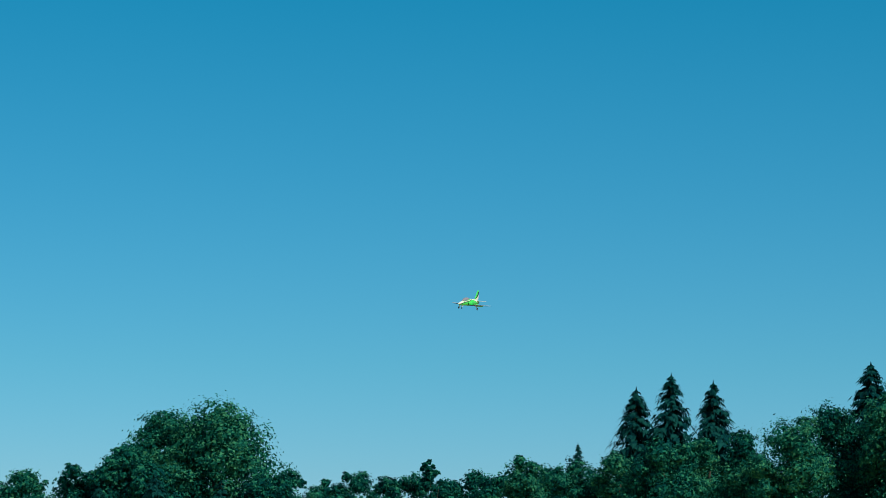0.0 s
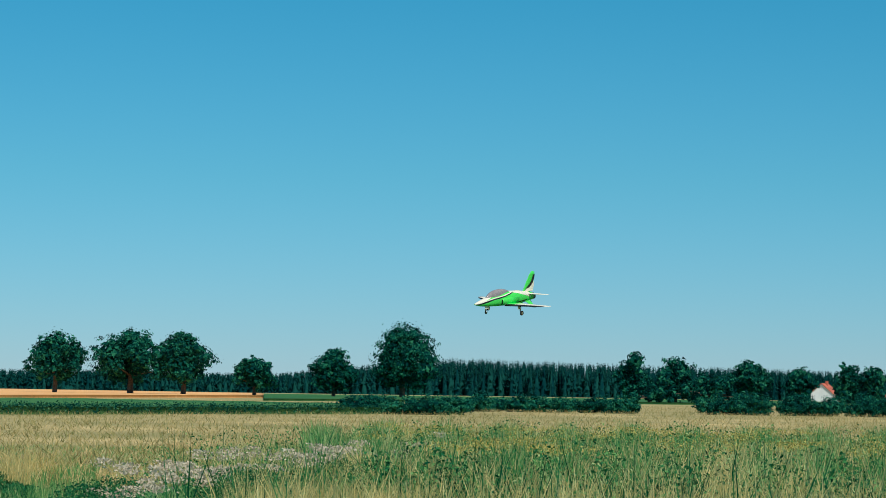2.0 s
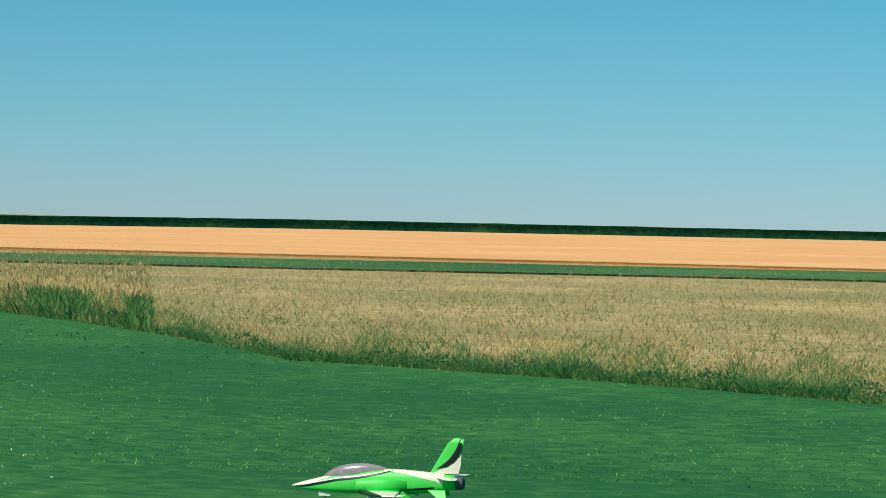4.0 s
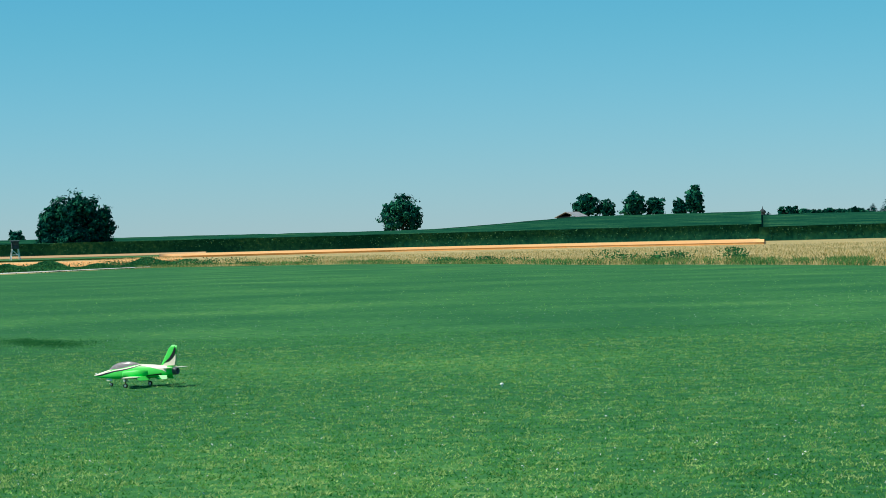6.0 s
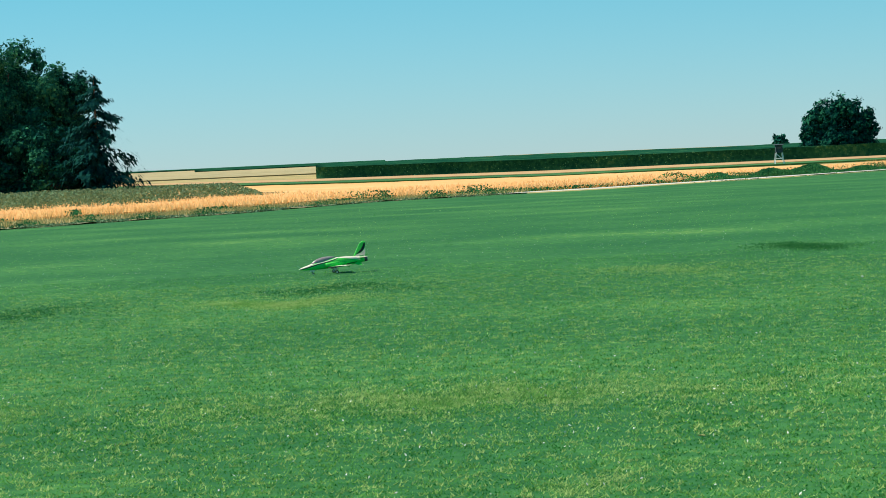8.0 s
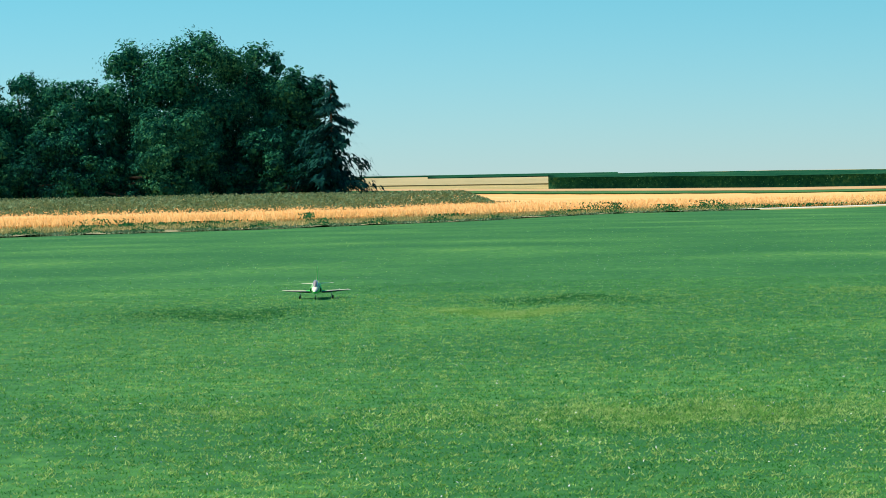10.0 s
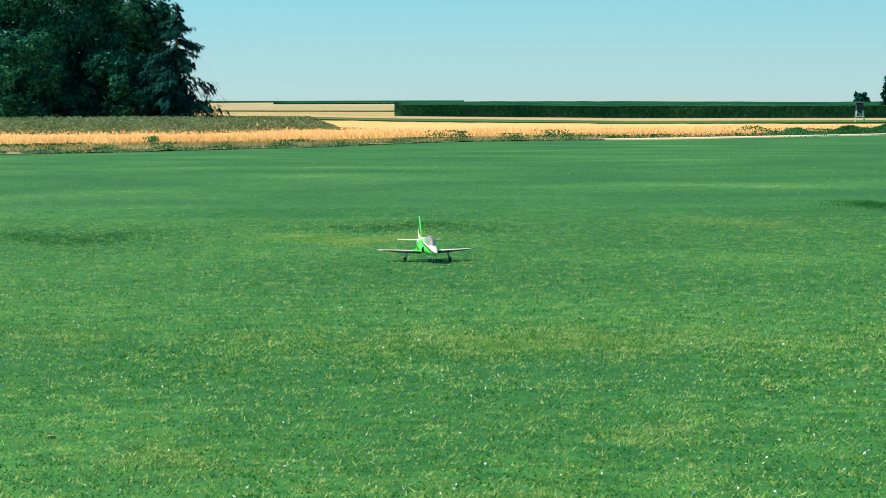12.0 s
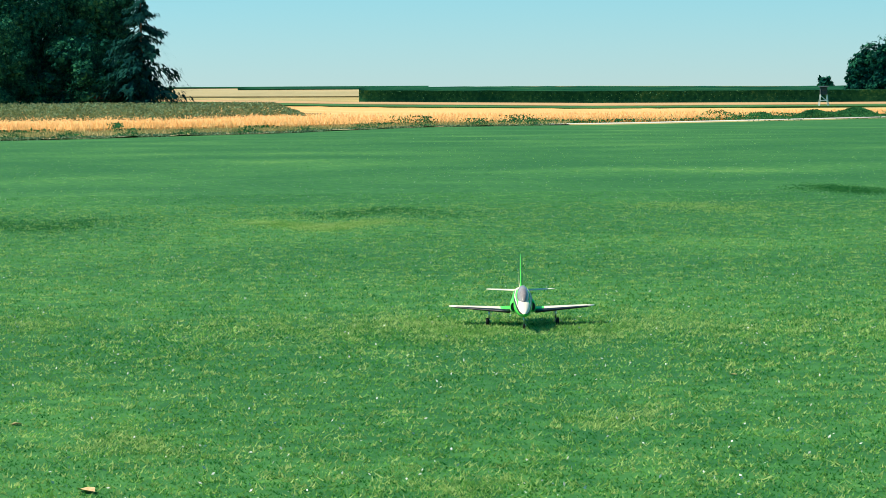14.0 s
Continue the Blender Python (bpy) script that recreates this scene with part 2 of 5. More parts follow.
def land(az, r):
    """Height of the ground at a bearing in degrees and a distance in metres (arrays)."""
    az, r = np.broadcast_arrays(np.asarray(az, float) % 360, np.asarray(r, float))
    i = np.clip(np.searchsorted(BEARINGS, az, "right") - 1, 0, len(BEARINGS) - 2)
    j = np.clip(np.searchsorted(RADII, r, "right") - 1, 0, len(RADII) - 2)
    u = (az - BEARINGS[i]) / (BEARINGS[i + 1] - BEARINGS[i])
    v = np.clip((r - RADII[j]) / (RADII[j + 1] - RADII[j]), 0, 1)
    return (HEIGHTS[i, j] * (1 - u) + HEIGHTS[i + 1, j] * u) * (1 - v) + (HEIGHTS[i, j + 1] * (1 - u) + HEIGHTS[i + 1, j + 1] * u) * v


def spot(az, r, up=0.0):
    a = radians(az)
    return Vector((r * math.cos(a), r * math.sin(a), float(land(az, r)) + up))


def spots(az, r, up=0.0):
    a = np.radians(az)
    return np.stack([r * np.cos(a), r * np.sin(a), land(az, r) + up], -1)


def grid_faces(nu, nv):
    i = np.arange(nu * nv).reshape(nu, nv)
    return np.stack([i[:-1, :-1], i[1:, :-1], i[1:, 1:], i[:-1, 1:]], -1).reshape(-1, 4)


def build_ground():
    az = np.arange(0, 360.01, 1.0)
    r = np.concatenate([[0.001], [4, 8, 12, 18], np.arange(25, 120, 10), np.geomspace(120, 4500, 46)])
    A, R = np.meshgrid(az, r, indexing="ij")
    ob = new("ground", mesh_np("ground", spots(A, R).reshape(-1, 3), grid_faces(len(az), len(r)), M_GROUND))
    tagged(ob, "dry rolling farmland with tan meadow grass", "ground", kind="structure")


def field(name, label, near, far, mat, height=0.0, step=0.25, rings=10, rough=0.0, lift=0.04, category="field", seed=1):
    """A field draped on the land between two lines of (bearing, distance); height makes it a standing crop."""
    rng = np.random.default_rng(seed)
    a0, a1 = max(near[0][0], far[0][0]), min(near[-1][0], far[-1][0])
    az = np.linspace(a0, a1, max(8, int((a1 - a0) / step)))
    rn, rf = np.interp(az, *zip(*near)), np.interp(az, *zip(*far))
    t = np.linspace(0, 1, rings)
    R = rn[:, None] * (rf / rn)[:, None] ** t[None] if rn.min() > 1 else rn[:, None] + (rf - rn)[:, None] * t[None] ** 1.6
    A = np.repeat(az[:, None], rings, 1)
    up = lift + R * 0.0004 + height + rng.normal(0, 1, R.shape) * rough
    top = spots(A, R, up)
    ring_v, faces = top.reshape(-1, 3), grid_faces(len(az), rings)
    if height:
        i = np.arange(len(az) * rings).reshape(len(az), rings)
        rim = np.concatenate([i[:, 0], i[-1, 1:], i[::-1, -1][1:], i[0, ::-1][1:]])
        low = ring_v[rim].copy()
        flat = np.stack([A, R], -1).reshape(-1, 2)[rim]
        low[:, 2] = land(flat[:, 0], flat[:, 1]) - 0.05
        k = len(ring_v) + np.arange(len(rim))
        wall = np.stack([rim[:-1], rim[1:], k[1:], k[:-1]], -1)
        ring_v, faces = np.vstack([ring_v, low]), np.vstack([faces, wall])
    ob = new(name, mesh_np(name, ring_v, faces, mat))
    return tagged(ob, label, category, kind="structure")


def scatter(rng, n, az0, az1, r0, r1, power=1.0):
    """Random bearings and distances; power above 1 crowds them towards the eye."""
    az = rng.uniform(az0, az1, n)
    r = r0 + (r1 - r0) * rng.random(n) ** power
    return az, r


def blades(name, label, az, r, height, width, mat, lean=0.35, seed=2, base_up=0.0, category="grass", spread=0.3):
    """Upright leaf blades, each bent at half height, as one mass."""
    rng = np.random.default_rng(seed)
    n = len(az)
    h = height * rng.uniform(1 - spread, 1 + spread, n)
    base = spots(az, r, base_up - 0.01)
    th = rng.uniform(0, 2 * np.pi, n)
    side = np.stack([np.cos(th), np.sin(th), 0 * th], -1) * (width * rng.uniform(0.7, 1.3, n))[:, None] / 2
    bend = np.stack([rng.normal(0, 1, n), rng.normal(0, 1, n), 0 * th], -1) * (h * lean)[:, None]
    upv = np.stack([0 * h, 0 * h, h], -1)
    mid = base + upv * 0.5 + bend * 0.3
    v = np.stack([base, mid + side, mid - side, base + upv + bend * 0.9], 1)
    k = np.arange(n)[:, None] * 4
    f = np.concatenate([k + [0, 1, 2], k + [1, 3, 2]])
    ob = new(name, mesh_np(name, v.reshape(-1, 3), f, mat))
    return tagged(ob, label, category, kind="stuff")


def short_grass(name, label, az, r, height, width, mat, seed=2):
    """Single-triangle blades for a mown lawn, as one mass."""
    rng = np.random.default_rng(seed)
    n = len(az)
    h = height * rng.uniform(0.5, 1.4, n)
    base = spots(az, r, 0.012 + r * 0.0004)
    th = rng.uniform(0, 2 * np.pi, n)
    side = np.stack([np.cos(th), np.sin(th), 0 * th], -1) * (width * rng.uniform(0.6, 1.4, n))[:, None] / 2
    tip = np.stack([rng.normal(0, 0.8, n) * h, rng.normal(0, 0.8, n) * h, h], -1)
    v = np.stack([base - side, base + side, base + tip], 1).reshape(-1, 3)
    ob = new(name, mesh_np(name, v, np.arange(n * 3).reshape(-1, 3), mat))
    return tagged(ob, label, "grass", kind="stuff")


def leaf_mass(name, label, az, r, height, size, mat, seed=4, low=0.0, category="weeds"):
    """Small leaves floating between the ground and a given height, on stalks too thin to see, as one mass."""
    rng = np.random.default_rng(seed)
    n = len(az)
    p = spots(az, r, 0) + np.stack([np.zeros(n), np.zeros(n), height * (low + (1 - low) * rng.random(n) ** 0.7)], -1)
    nrm = rng.normal(0, 1, (n, 3)) + np.array([0, 0, 0.6])
    nrm /= np.linalg.norm(nrm, axis=1)[:, None]
    t1 = np.cross(nrm, rng.normal(0, 1, (n, 3)))
    t1 /= np.linalg.norm(t1, axis=1)[:, None]
    t2 = np.cross(nrm, t1)
    s = (size * rng.uniform(0.6, 1.4, n))[:, None]
    v = np.stack([p - t1 * s, p - t2 * s * 0.5, p + t1 * s, p + t2 * s * 0.5], 1).reshape(-1, 3)
    ob = new(name, mesh_np(name, v, np.arange(n * 4).reshape(-1, 4), mat))
    return tagged(ob, label, category, kind="stuff")


# ---- trees ----
def leaf_faces(rng, p, nrm, size):
    """One pointed leaf spray at each place, square to its normal; returns arrays."""
    n = len(p)
    nrm = nrm / np.linalg.norm(nrm, axis=1)[:, None]
    t1 = np.cross(nrm, rng.normal(0, 1, (n, 3)))
    t1 /= np.linalg.norm(t1, axis=1)[:, None]
    t2 = np.cross(nrm, t1)
    q = np.asarray(size)[:, None] * rng.uniform(0.6, 1.4, (n, 1))
    v = np.stack([p - t1 * q - t2 * q * 0.5, p + t1 * q - t2 * q * 0.6, p + t2 * q * 1.1 + t1 * q * rng.normal(0, 0.5, (n, 1))], 1)
    return v.reshape(-1, 3), np.arange(n * 3).reshape(-1, 3)


def leaf_cloud(rng, centres, radii, count, size, squash=0.9):
    """Foliage in three orders: lobes, twig clumps over each lobe, leaves round each clump; coarser leaves fill the inside."""
    w = radii ** 2
    m = max(30, count // 26)
    idx = rng.choice(len(centres), m, p=w / w.sum())
    d = rng.normal(0, 1, (m, 3))
    d[:, 2] += 0.15
    d /= np.linalg.norm(d, axis=1)[:, None]
    clump = centres[idx] + d * (radii[idx] * rng.uniform(0.72, 1.06, m))[:, None] * np.array([1, 1, squash])
    spread = radii[idx] * rng.uniform(0.10, 0.24, m)
    pick = rng.integers(0, m, count)
    off = rng.normal(0, 1, (count, 3)) * np.array([1, 1, 0.6])
    p = clump[pick] + off * spread[pick][:, None]
    nrm = d[pick] * 0.8 + off * 0.5 + rng.normal(0, 0.45, (count, 3)) + np.array([0, 0, 0.5])
    v1, f1 = leaf_faces(rng, p, nrm, np.full(count, size))
    inner = max(60, count // 3)
    idx = rng.choice(len(centres), inner, p=w / w.sum())
    d = rng.normal(0, 1, (inner, 3))
    d /= np.linalg.norm(d, axis=1)[:, None]
    p = centres[idx] + d * (radii[idx] * rng.uniform(0.3, 0.8, inner))[:, None]
    v2, f2 = leaf_faces(rng, p, d + rng.normal(0, 0.3, d.shape), np.full(inner, size * 1.9))
    return np.vstack([v1, v2]), np.vstack([f1, f2 + len(v1)])


def trunk_bm(rng, h, r, limbs, lean=0.03):
    bm = bmesh.new()
    rings = []
    for k, f in enumerate((0, 0.06, 0.3, 0.6, 0.9)):
        rr = r * (1.5, 1.05, 0.85, 0.6, 0.25)[k]
        cx, cy = rng.normal(0, lean * h * f, 2) if f > 0.1 else (0, 0)
        rings.append([(cx + rr * math.cos(a), cy + rr * math.sin(a), h * f - (0.3 if k == 0 else 0)) for a in np.linspace(0, 2 * np.pi, 9)[:-1]])
    loft(bm, rings)
    for c in limbs:
        rod(bm, (0, 0, h * 0.35), c, r * 0.4, r * 0.12, 6)
    return bm


def broadleaf(az, r, top, width, label, stem=0.2, size=None, lobes=13, mat=None, seed=0, shape="round", name="tree", group="", sink=0.0):
    """A leafy tree: top is the angle of its highest leaves over eye level, width its breadth in degrees."""
    rng = np.random.default_rng(seed + int(az * 37))
    base = spot(az, r, -sink)
    h = EYE + r * math.tan(radians(top)) - base.z
    w = 2 * r * math.tan(radians(width / 2))
    size = (size or 1) * max(0.09, r * 0.00041)
    leaves = int(np.clip(0.60 * (w / r) * (h / r) / 4.44e-8 * (1 - stem), 700, 28000))
    w *= 1.32 if shape == "wide" else 1.1
    h *= 1.04
    lobes = int(lobes * 2)
    root = new(name)
    root.matrix_basis = Matrix.Translation(base) @ Matrix.Rotation(rng.uniform(0, 6.28), 4, "Z")
    tagged(root, label, "tree", group)
    z0 = h * stem
    far_lobes = (0.085, 0.19) if r < 320 else (0.15, 0.27)
    c, rad = [], []
    body = h - z0
    for k in range(lobes):
        rr = min(w, body) * rng.uniform(*far_lobes)
        zf = (k + rng.random()) / lobes
        zf = zf ** 0.85
        if shape == "wide":
            env = math.sqrt(max(0.0, 1 - max(0.0, (zf - 0.3) / 0.72) ** 2))
        else:
            env = math.sqrt(max(0.0, 1 - (1.9 * zf - 0.85) ** 2))
        a = k * 2.4 + rng.uniform(-0.5, 0.5)
        q = env * max(0.0, w / 2 - rr * 0.9) * rng.uniform(0.5, 1.08)
        if shape == "wide" and k % 3 == 0:
            zf *= 0.3
            q = max(0.0, w / 2 - rr) * rng.uniform(0.4, 1.0)
        c.append((q * math.cos(a), q * math.sin(a), z0 + rr * 0.7 + (body - 1.7 * rr) * zf))
        rad.append(rr)
    for zf in (0.3, 0.5, 0.7):
        rr = min(w, body) * 0.23
        c.append((0, 0, z0 + rr * 0.7 + (body - 1.7 * rr) * zf))
        rad.append(rr)
    c, rad = np.array(c), np.array(rad)
    part("trunk", trunk_bm(rng, h * 0.85, max(0.12, w * 0.035), [tuple(x) for x in c[1:9]]), M_BARK, root)
    part("crown", mesh_np("crown", *leaf_cloud(rng, c, rad, leaves, size), mat or M_LEAF), None, root)
    return root


def spruce_arrays(rng, h, w, boughs, sprays, droop=0.55, low=0.05, hang=0.3, tip=0.85):
    """Drooping boughs all round a stem, each a row of hanging needle sprays."""
    u = rng.random(boughs) ** 1.15
    z = h * (low + (0.98 - low) * u)
    reach = w / 2 * ((1 - u) ** tip * rng.uniform(0.72, 1.12, boughs) + 0.03)
    a = rng.uniform(0, 2 * np.pi, boughs)
    d = np.stack([np.cos(a), np.sin(a), 0 * a], -1)[:, None]
    side = np.stack([-np.sin(a), np.cos(a), 0 * a], -1)[:, None]
    t = np.linspace(0.12, 1, sprays)[None, :, None]
    q = reach[:, None, None]
    up = np.array([0, 0, 1.0])
    p = d * q * t + up * (z[:, None, None] + q * droop * (0.25 * t - t ** 1.4 + 0.35 * t ** 4))
    p = p + rng.normal(0, 0.05, (boughs, sprays, 3)) * q
    ln = (q * hang + 0.02 * w) * rng.uniform(0.6, 1.3, (boughs, sprays, 1))
    out = d * rng.uniform(0.2, 0.9, (boughs, sprays, 1)) + side * rng.uniform(-0.7, 0.7, (boughs, sprays, 1)) - up * rng.uniform(0.3, 0.9, (boughs, sprays, 1))
    v = np.stack([p + side * ln * 0.3 + up * ln * 0.1, p - side * ln * 0.3 + up * ln * 0.1, p + out * ln], 2).reshape(-1, 3)
    return v, np.arange(len(v)).reshape(-1, 3)


def spruce(az, r, top, width, label, seed=0, boughs=680, sprays=18, group=""):
    rng = np.random.default_rng(seed + int(az * 91))
    base = spot(az, r)
    h = EYE + r * math.tan(radians(top)) - base.z
    w = 3.9 * r * math.tan(radians(width / 2))
    root = new("spruce")
    root.matrix_basis = Matrix.Translation(base)
    tagged(root, label, "tree", group)
    bm = rod(bmesh.new(), (0, 0, -0.2), (0, 0, h * 0.97), w * 0.04, 0.03, 8)
    part("trunk", bm, M_BARK, root)
    v, f = spruce_arrays(rng, h, w, boughs, sprays, hang=0.2, tip=0.72)
    leader = np.array([[(0.03 * w * math.cos(k * 2.1), 0.03 * w * math.sin(k * 2.1), h * 0.93), (-0.03 * w * math.cos(k * 2.1), 0, h * 0.93), (0, 0, h)] for k in range(3)]).reshape(-1, 3)
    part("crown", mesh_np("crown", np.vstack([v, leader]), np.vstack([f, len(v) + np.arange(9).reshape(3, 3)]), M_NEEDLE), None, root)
    return root


def larch(az, r, top, width, label):
    """A conifer with long drooping feathery boughs and open gaps between them."""
    rng = np.random.default_rng(int(az * 7))
    base = spot(az, r)
    h = EYE + r * math.tan(radians(top)) - base.z
    w = 2 * r * math.tan(radians(width / 2))
    root = new("larch")
    root.matrix_basis = Matrix.Translation(base)
    tagged(root, label, "tree")
    part("trunk", rod(bmesh.new(), (0, 0, -0.2), (0, 0, h * 0.98), w * 0.035, 0.03, 8), M_BARK, root)
    v1, f1 = spruce_arrays(rng, h, w * 1.3, 85, 54, 0.7, 0.12, 0.10, 0.55)
    v2, f2 = spruce_arrays(rng, h, w * 0.55, 110, 16, 0.6, 0.06, 0.3, 0.6)
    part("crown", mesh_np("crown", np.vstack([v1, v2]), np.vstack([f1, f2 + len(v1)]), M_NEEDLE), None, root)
    return root


def shrub(az, r, top, width, label, leaves=1500, mat=None, seed=0, name="shrub", category="shrub", size=None, depth=None):
    rng = np.random.default_rng(seed + int(az * 53))
    base = spot(az, r)
    h = EYE + r * math.tan(radians(top)) - base.z
    w = 2 * r * math.tan(radians(width / 2))
    n = max(5, int(w / max(h, 0.5) * 3))
    a = radians(az)
    along = np.array([-math.sin(a), math.cos(a), 0])
    away = np.array([math.cos(a), math.sin(a), 0])
    c = along[None] * (np.linspace(-0.42, 0.42, n) * w + rng.normal(0, 0.05 * w, n) / n)[:, None]
    c = c + away[None] * rng.uniform(-0.5, 0.5, n)[:, None] * (depth or h)
    rad = h * rng.uniform(0.36, 0.56, n)
    c[:, 2] = rad * 0.75
    rad *= np.minimum(1, 1.25 - np.abs(np.linspace(-1, 1, n)) ** 3 * 0.6)
    root = new(name)
    root.matrix_basis = Matrix.Translation(base)
    tagged(root, label, category)
    bm = bmesh.new()
    rod(bm, (0, 0, -0.1), (0, 0, h * 0.5), h * 0.03, h * 0.012, 5)
    part("stem", bm, M_BARK, root)
    part("foliage", mesh_np("foliage", *leaf_cloud(rng, c, rad, leaves * 3, 0.62 * (size or max(0.06, r * 0.0005)), 0.95), mat or M_LEAF), None, root)
    return root


def far_forest(az0, az1, r, tops, label, n=900, seed=5, depth=60, cone=2.4):
    """A distant spruce wood as one mass: slim stems of hanging sprays round a dark inner cone, in several rows on the land."""
    rng = np.random.default_rng(seed)
    az = np.sort(rng.uniform(az0, az1, n))
    q = r + rng.random(n) ** 1.6 * depth
    base = spots(az, q, -0.3)
    h = (EYE + q * np.tan(np.radians(np.interp(az, *zip(*tops)))) - base[:, 2]) * rng.uniform(0.92, 1.03, n)
    wide = cone * rng.uniform(0.7, 1.25, n)
    k = 46
    u = rng.random((n, k)) ** 0.8
    a = rng.uniform(0, 2 * np.pi, (n, k))
    reach = wide[:, None] * (1 - u) ** 0.5 * rng.uniform(0.5, 1.1, (n, k)) + 0.15
    d = np.stack([np.cos(a), np.sin(a), 0 * a], -1)
    side = np.stack([-np.sin(a), np.cos(a), 0 * a], -1)
    stem = base[:, None] + np.stack([0 * u, 0 * u, h[:, None] * (0.1 + 0.9 * u)], -1)
    tipv = stem + d * reach[..., None] - np.array([0, 0, 1.0]) * (reach * 0.7)[..., None]
    v1 = np.stack([stem, tipv + side * reach[..., None] * 0.26, tipv - side * reach[..., None] * 0.26], 2).reshape(-1, 3)
    seg = 6
    th = np.arange(seg) * 2 * np.pi / seg
    ring = base[:, None] + np.stack([np.cos(th)[None] * wide[:, None] * 0.6, np.sin(th)[None] * wide[:, None] * 0.6, np.zeros((n, seg))], -1)
    apex = base + np.stack([0 * h, 0 * h, h * 0.93], -1)
    v2 = np.concatenate([ring, apex[:, None]], 1).reshape(-1, 3)
    j = np.arange(seg)
    f2 = (np.stack([j, (j + 1) % seg, np.full(seg, seg)], -1)[None] + (np.arange(n) * (seg + 1))[:, None, None]).reshape(-1, 3)
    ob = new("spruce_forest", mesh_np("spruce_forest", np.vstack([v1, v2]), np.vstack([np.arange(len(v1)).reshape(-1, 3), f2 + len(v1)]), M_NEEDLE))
    return tagged(ob, label, "forest", kind="stuff")


# ---- the model jet: x forward, y to its left, z up, origin on the ground under the main wheels ----
GEAR = 0.56  # main wheels behind the nose
STATIONS = [  # behind nose, half width, top, bottom
    (0.00, 0.004, 0.134, 0.126), (0.03, 0.015, 0.146, 0.116), (0.10, 0.032, 0.166, 0.102), (0.20, 0.048, 0.192, 0.092),
    (0.30, 0.058, 0.212, 0.087), (0.40, 0.065, 0.222, 0.084), (0.50, 0.070, 0.236, 0.082), (0.62, 0.071, 0.248, 0.081),
    (0.74, 0.068, 0.243, 0.083), (0.86, 0.059, 0.232, 0.092), (0.96, 0.050, 0.220, 0.104), (1.05, 0.044, 0.206, 0.116)]


def hull(s, ang, out=0.0):
    """A point of the fuselage skin at s behind the nose; ang 0 is the left side, 90 the top."""
    ss, w, zt, zb = zip(*STATIONS)
    w, zt, zb = np.interp(s, ss, w), np.interp(s, ss, zt), np.interp(s, ss, zb)
    a = radians(ang)
    ca, sa = math.cos(a), math.sin(a)
    e = 0.8
    y = (w + out) * math.copysign(abs(ca) ** e, ca)
    mid, hh = (zt * 0.45 + zb * 0.55), 0
    z = mid + ((zt - mid + out) if sa > 0 else (mid - zb + out)) * math.copysign(abs(sa) ** e, sa)
    return (GEAR - s, y, z)


def skin_strip(s_list, lo, hi, out=0.002, n=6):
    """A thin decal that follows the skin between two angles at each station."""
    bm = bmesh.new()
    rows = [[bm.verts.new(hull(s, a + (b - a) * k / n, out)) for k in range(n + 1)] for s, a, b in zip(s_list, lo, hi)]
    for p, q in zip(rows, rows[1:]):
        for k in range(n):
            bm.faces.new((p[k], p[k + 1], q[k + 1], q[k]))
    return bm


def aerofoil(root_le, root_te, tip_le, tip_te, y0, y1, z0, z1, thick, n=10, vertical=False, steps=7, bow=0.0, cut=(0, 1)):
    """A tapered panel with a rounded nose and a thin trailing edge; distances run back from the nose."""
    bm = bmesh.new()
    rings = []
    for k in range(steps + 1):
        u = k / steps
        le, te = root_le + (tip_le - root_le) * u, root_te + (tip_te - root_te) * u
        if k == steps:
            le, te = le + (te - le) * 0.25, te - (te - le) * 0.05
        a, b = le + (te - le) * cut[0], le + (te - le) * cut[1]
        span, h = y0 + (y1 - y0) * u, z0 + (z1 - z0) * u
        ring = []
        for side in (1, -1):
            for j in range(n + 1):
                x = j / n if side == 1 else 1 - j / n
                if side == -1 and j in (0, n):
                    continue
                xx = cut[0] + x * (cut[1] - cut[0])
                t = thick * (te - le) * (1 if k < steps else 0.3) * (2.2 * math.sqrt(max(xx, 0)) * (1 - xx) + 0.05 * (1 - xx) + 0.012)
                off = side * t * (0.6 if side == 1 else 0.45)
                p = a + x * (b - a)
                ring.append((GEAR - p, off, h) if vertical else (GEAR - p, span, h + off))
        rings.append(ring)
    return loft(bm, rings)


def flat_shape(points, y, mirror=False, thick=0.0012):
    """A thin decal in the plane of the fin; points run (behind nose, height)."""
    bm = bmesh.new()
    vs = [bm.verts.new((GEAR - s, y, z)) for s, z in points]
    f = bm.faces.new(vs)
    ext = bmesh.ops.extrude_face_region(bm, geom=[f])["geom"]
    for v in ext:
        if isinstance(v, bmesh.types.BMVert):
            v.co.y += thick * (1 if y > 0 else -1)
    return bm


def wheel(parent, x, y, r, wid, name):
    w = new(name)
    w.parent = parent
    w.location = (x, y, r)
    bm = bmesh.new()
    rings = []
    for k in range(20):
        a = k * 2 * math.pi / 20
        ring = []
        for j in range(8):
            b = j * 2 * math.pi / 8
            q = r * 0.74 + r * 0.26 * math.cos(b)
            ring.append((q * math.cos(a), wid / 2 * math.sin(b), q * math.sin(a)))
        rings.append(ring)
    rings.append(rings[0])
    loft(bm, rings, False)
    bmesh.ops.remove_doubles(bm, verts=bm.verts, dist=1e-5)
    part("tyre", bm, P_RUBBER, w, "black rubber tyre", True)
    part("hub", rod(bmesh.new(), (0, -wid * 0.35, 0), (0, wid * 0.35, 0), r * 0.56, seg=16), P_METAL, w, "silver wheel hub")
    return w


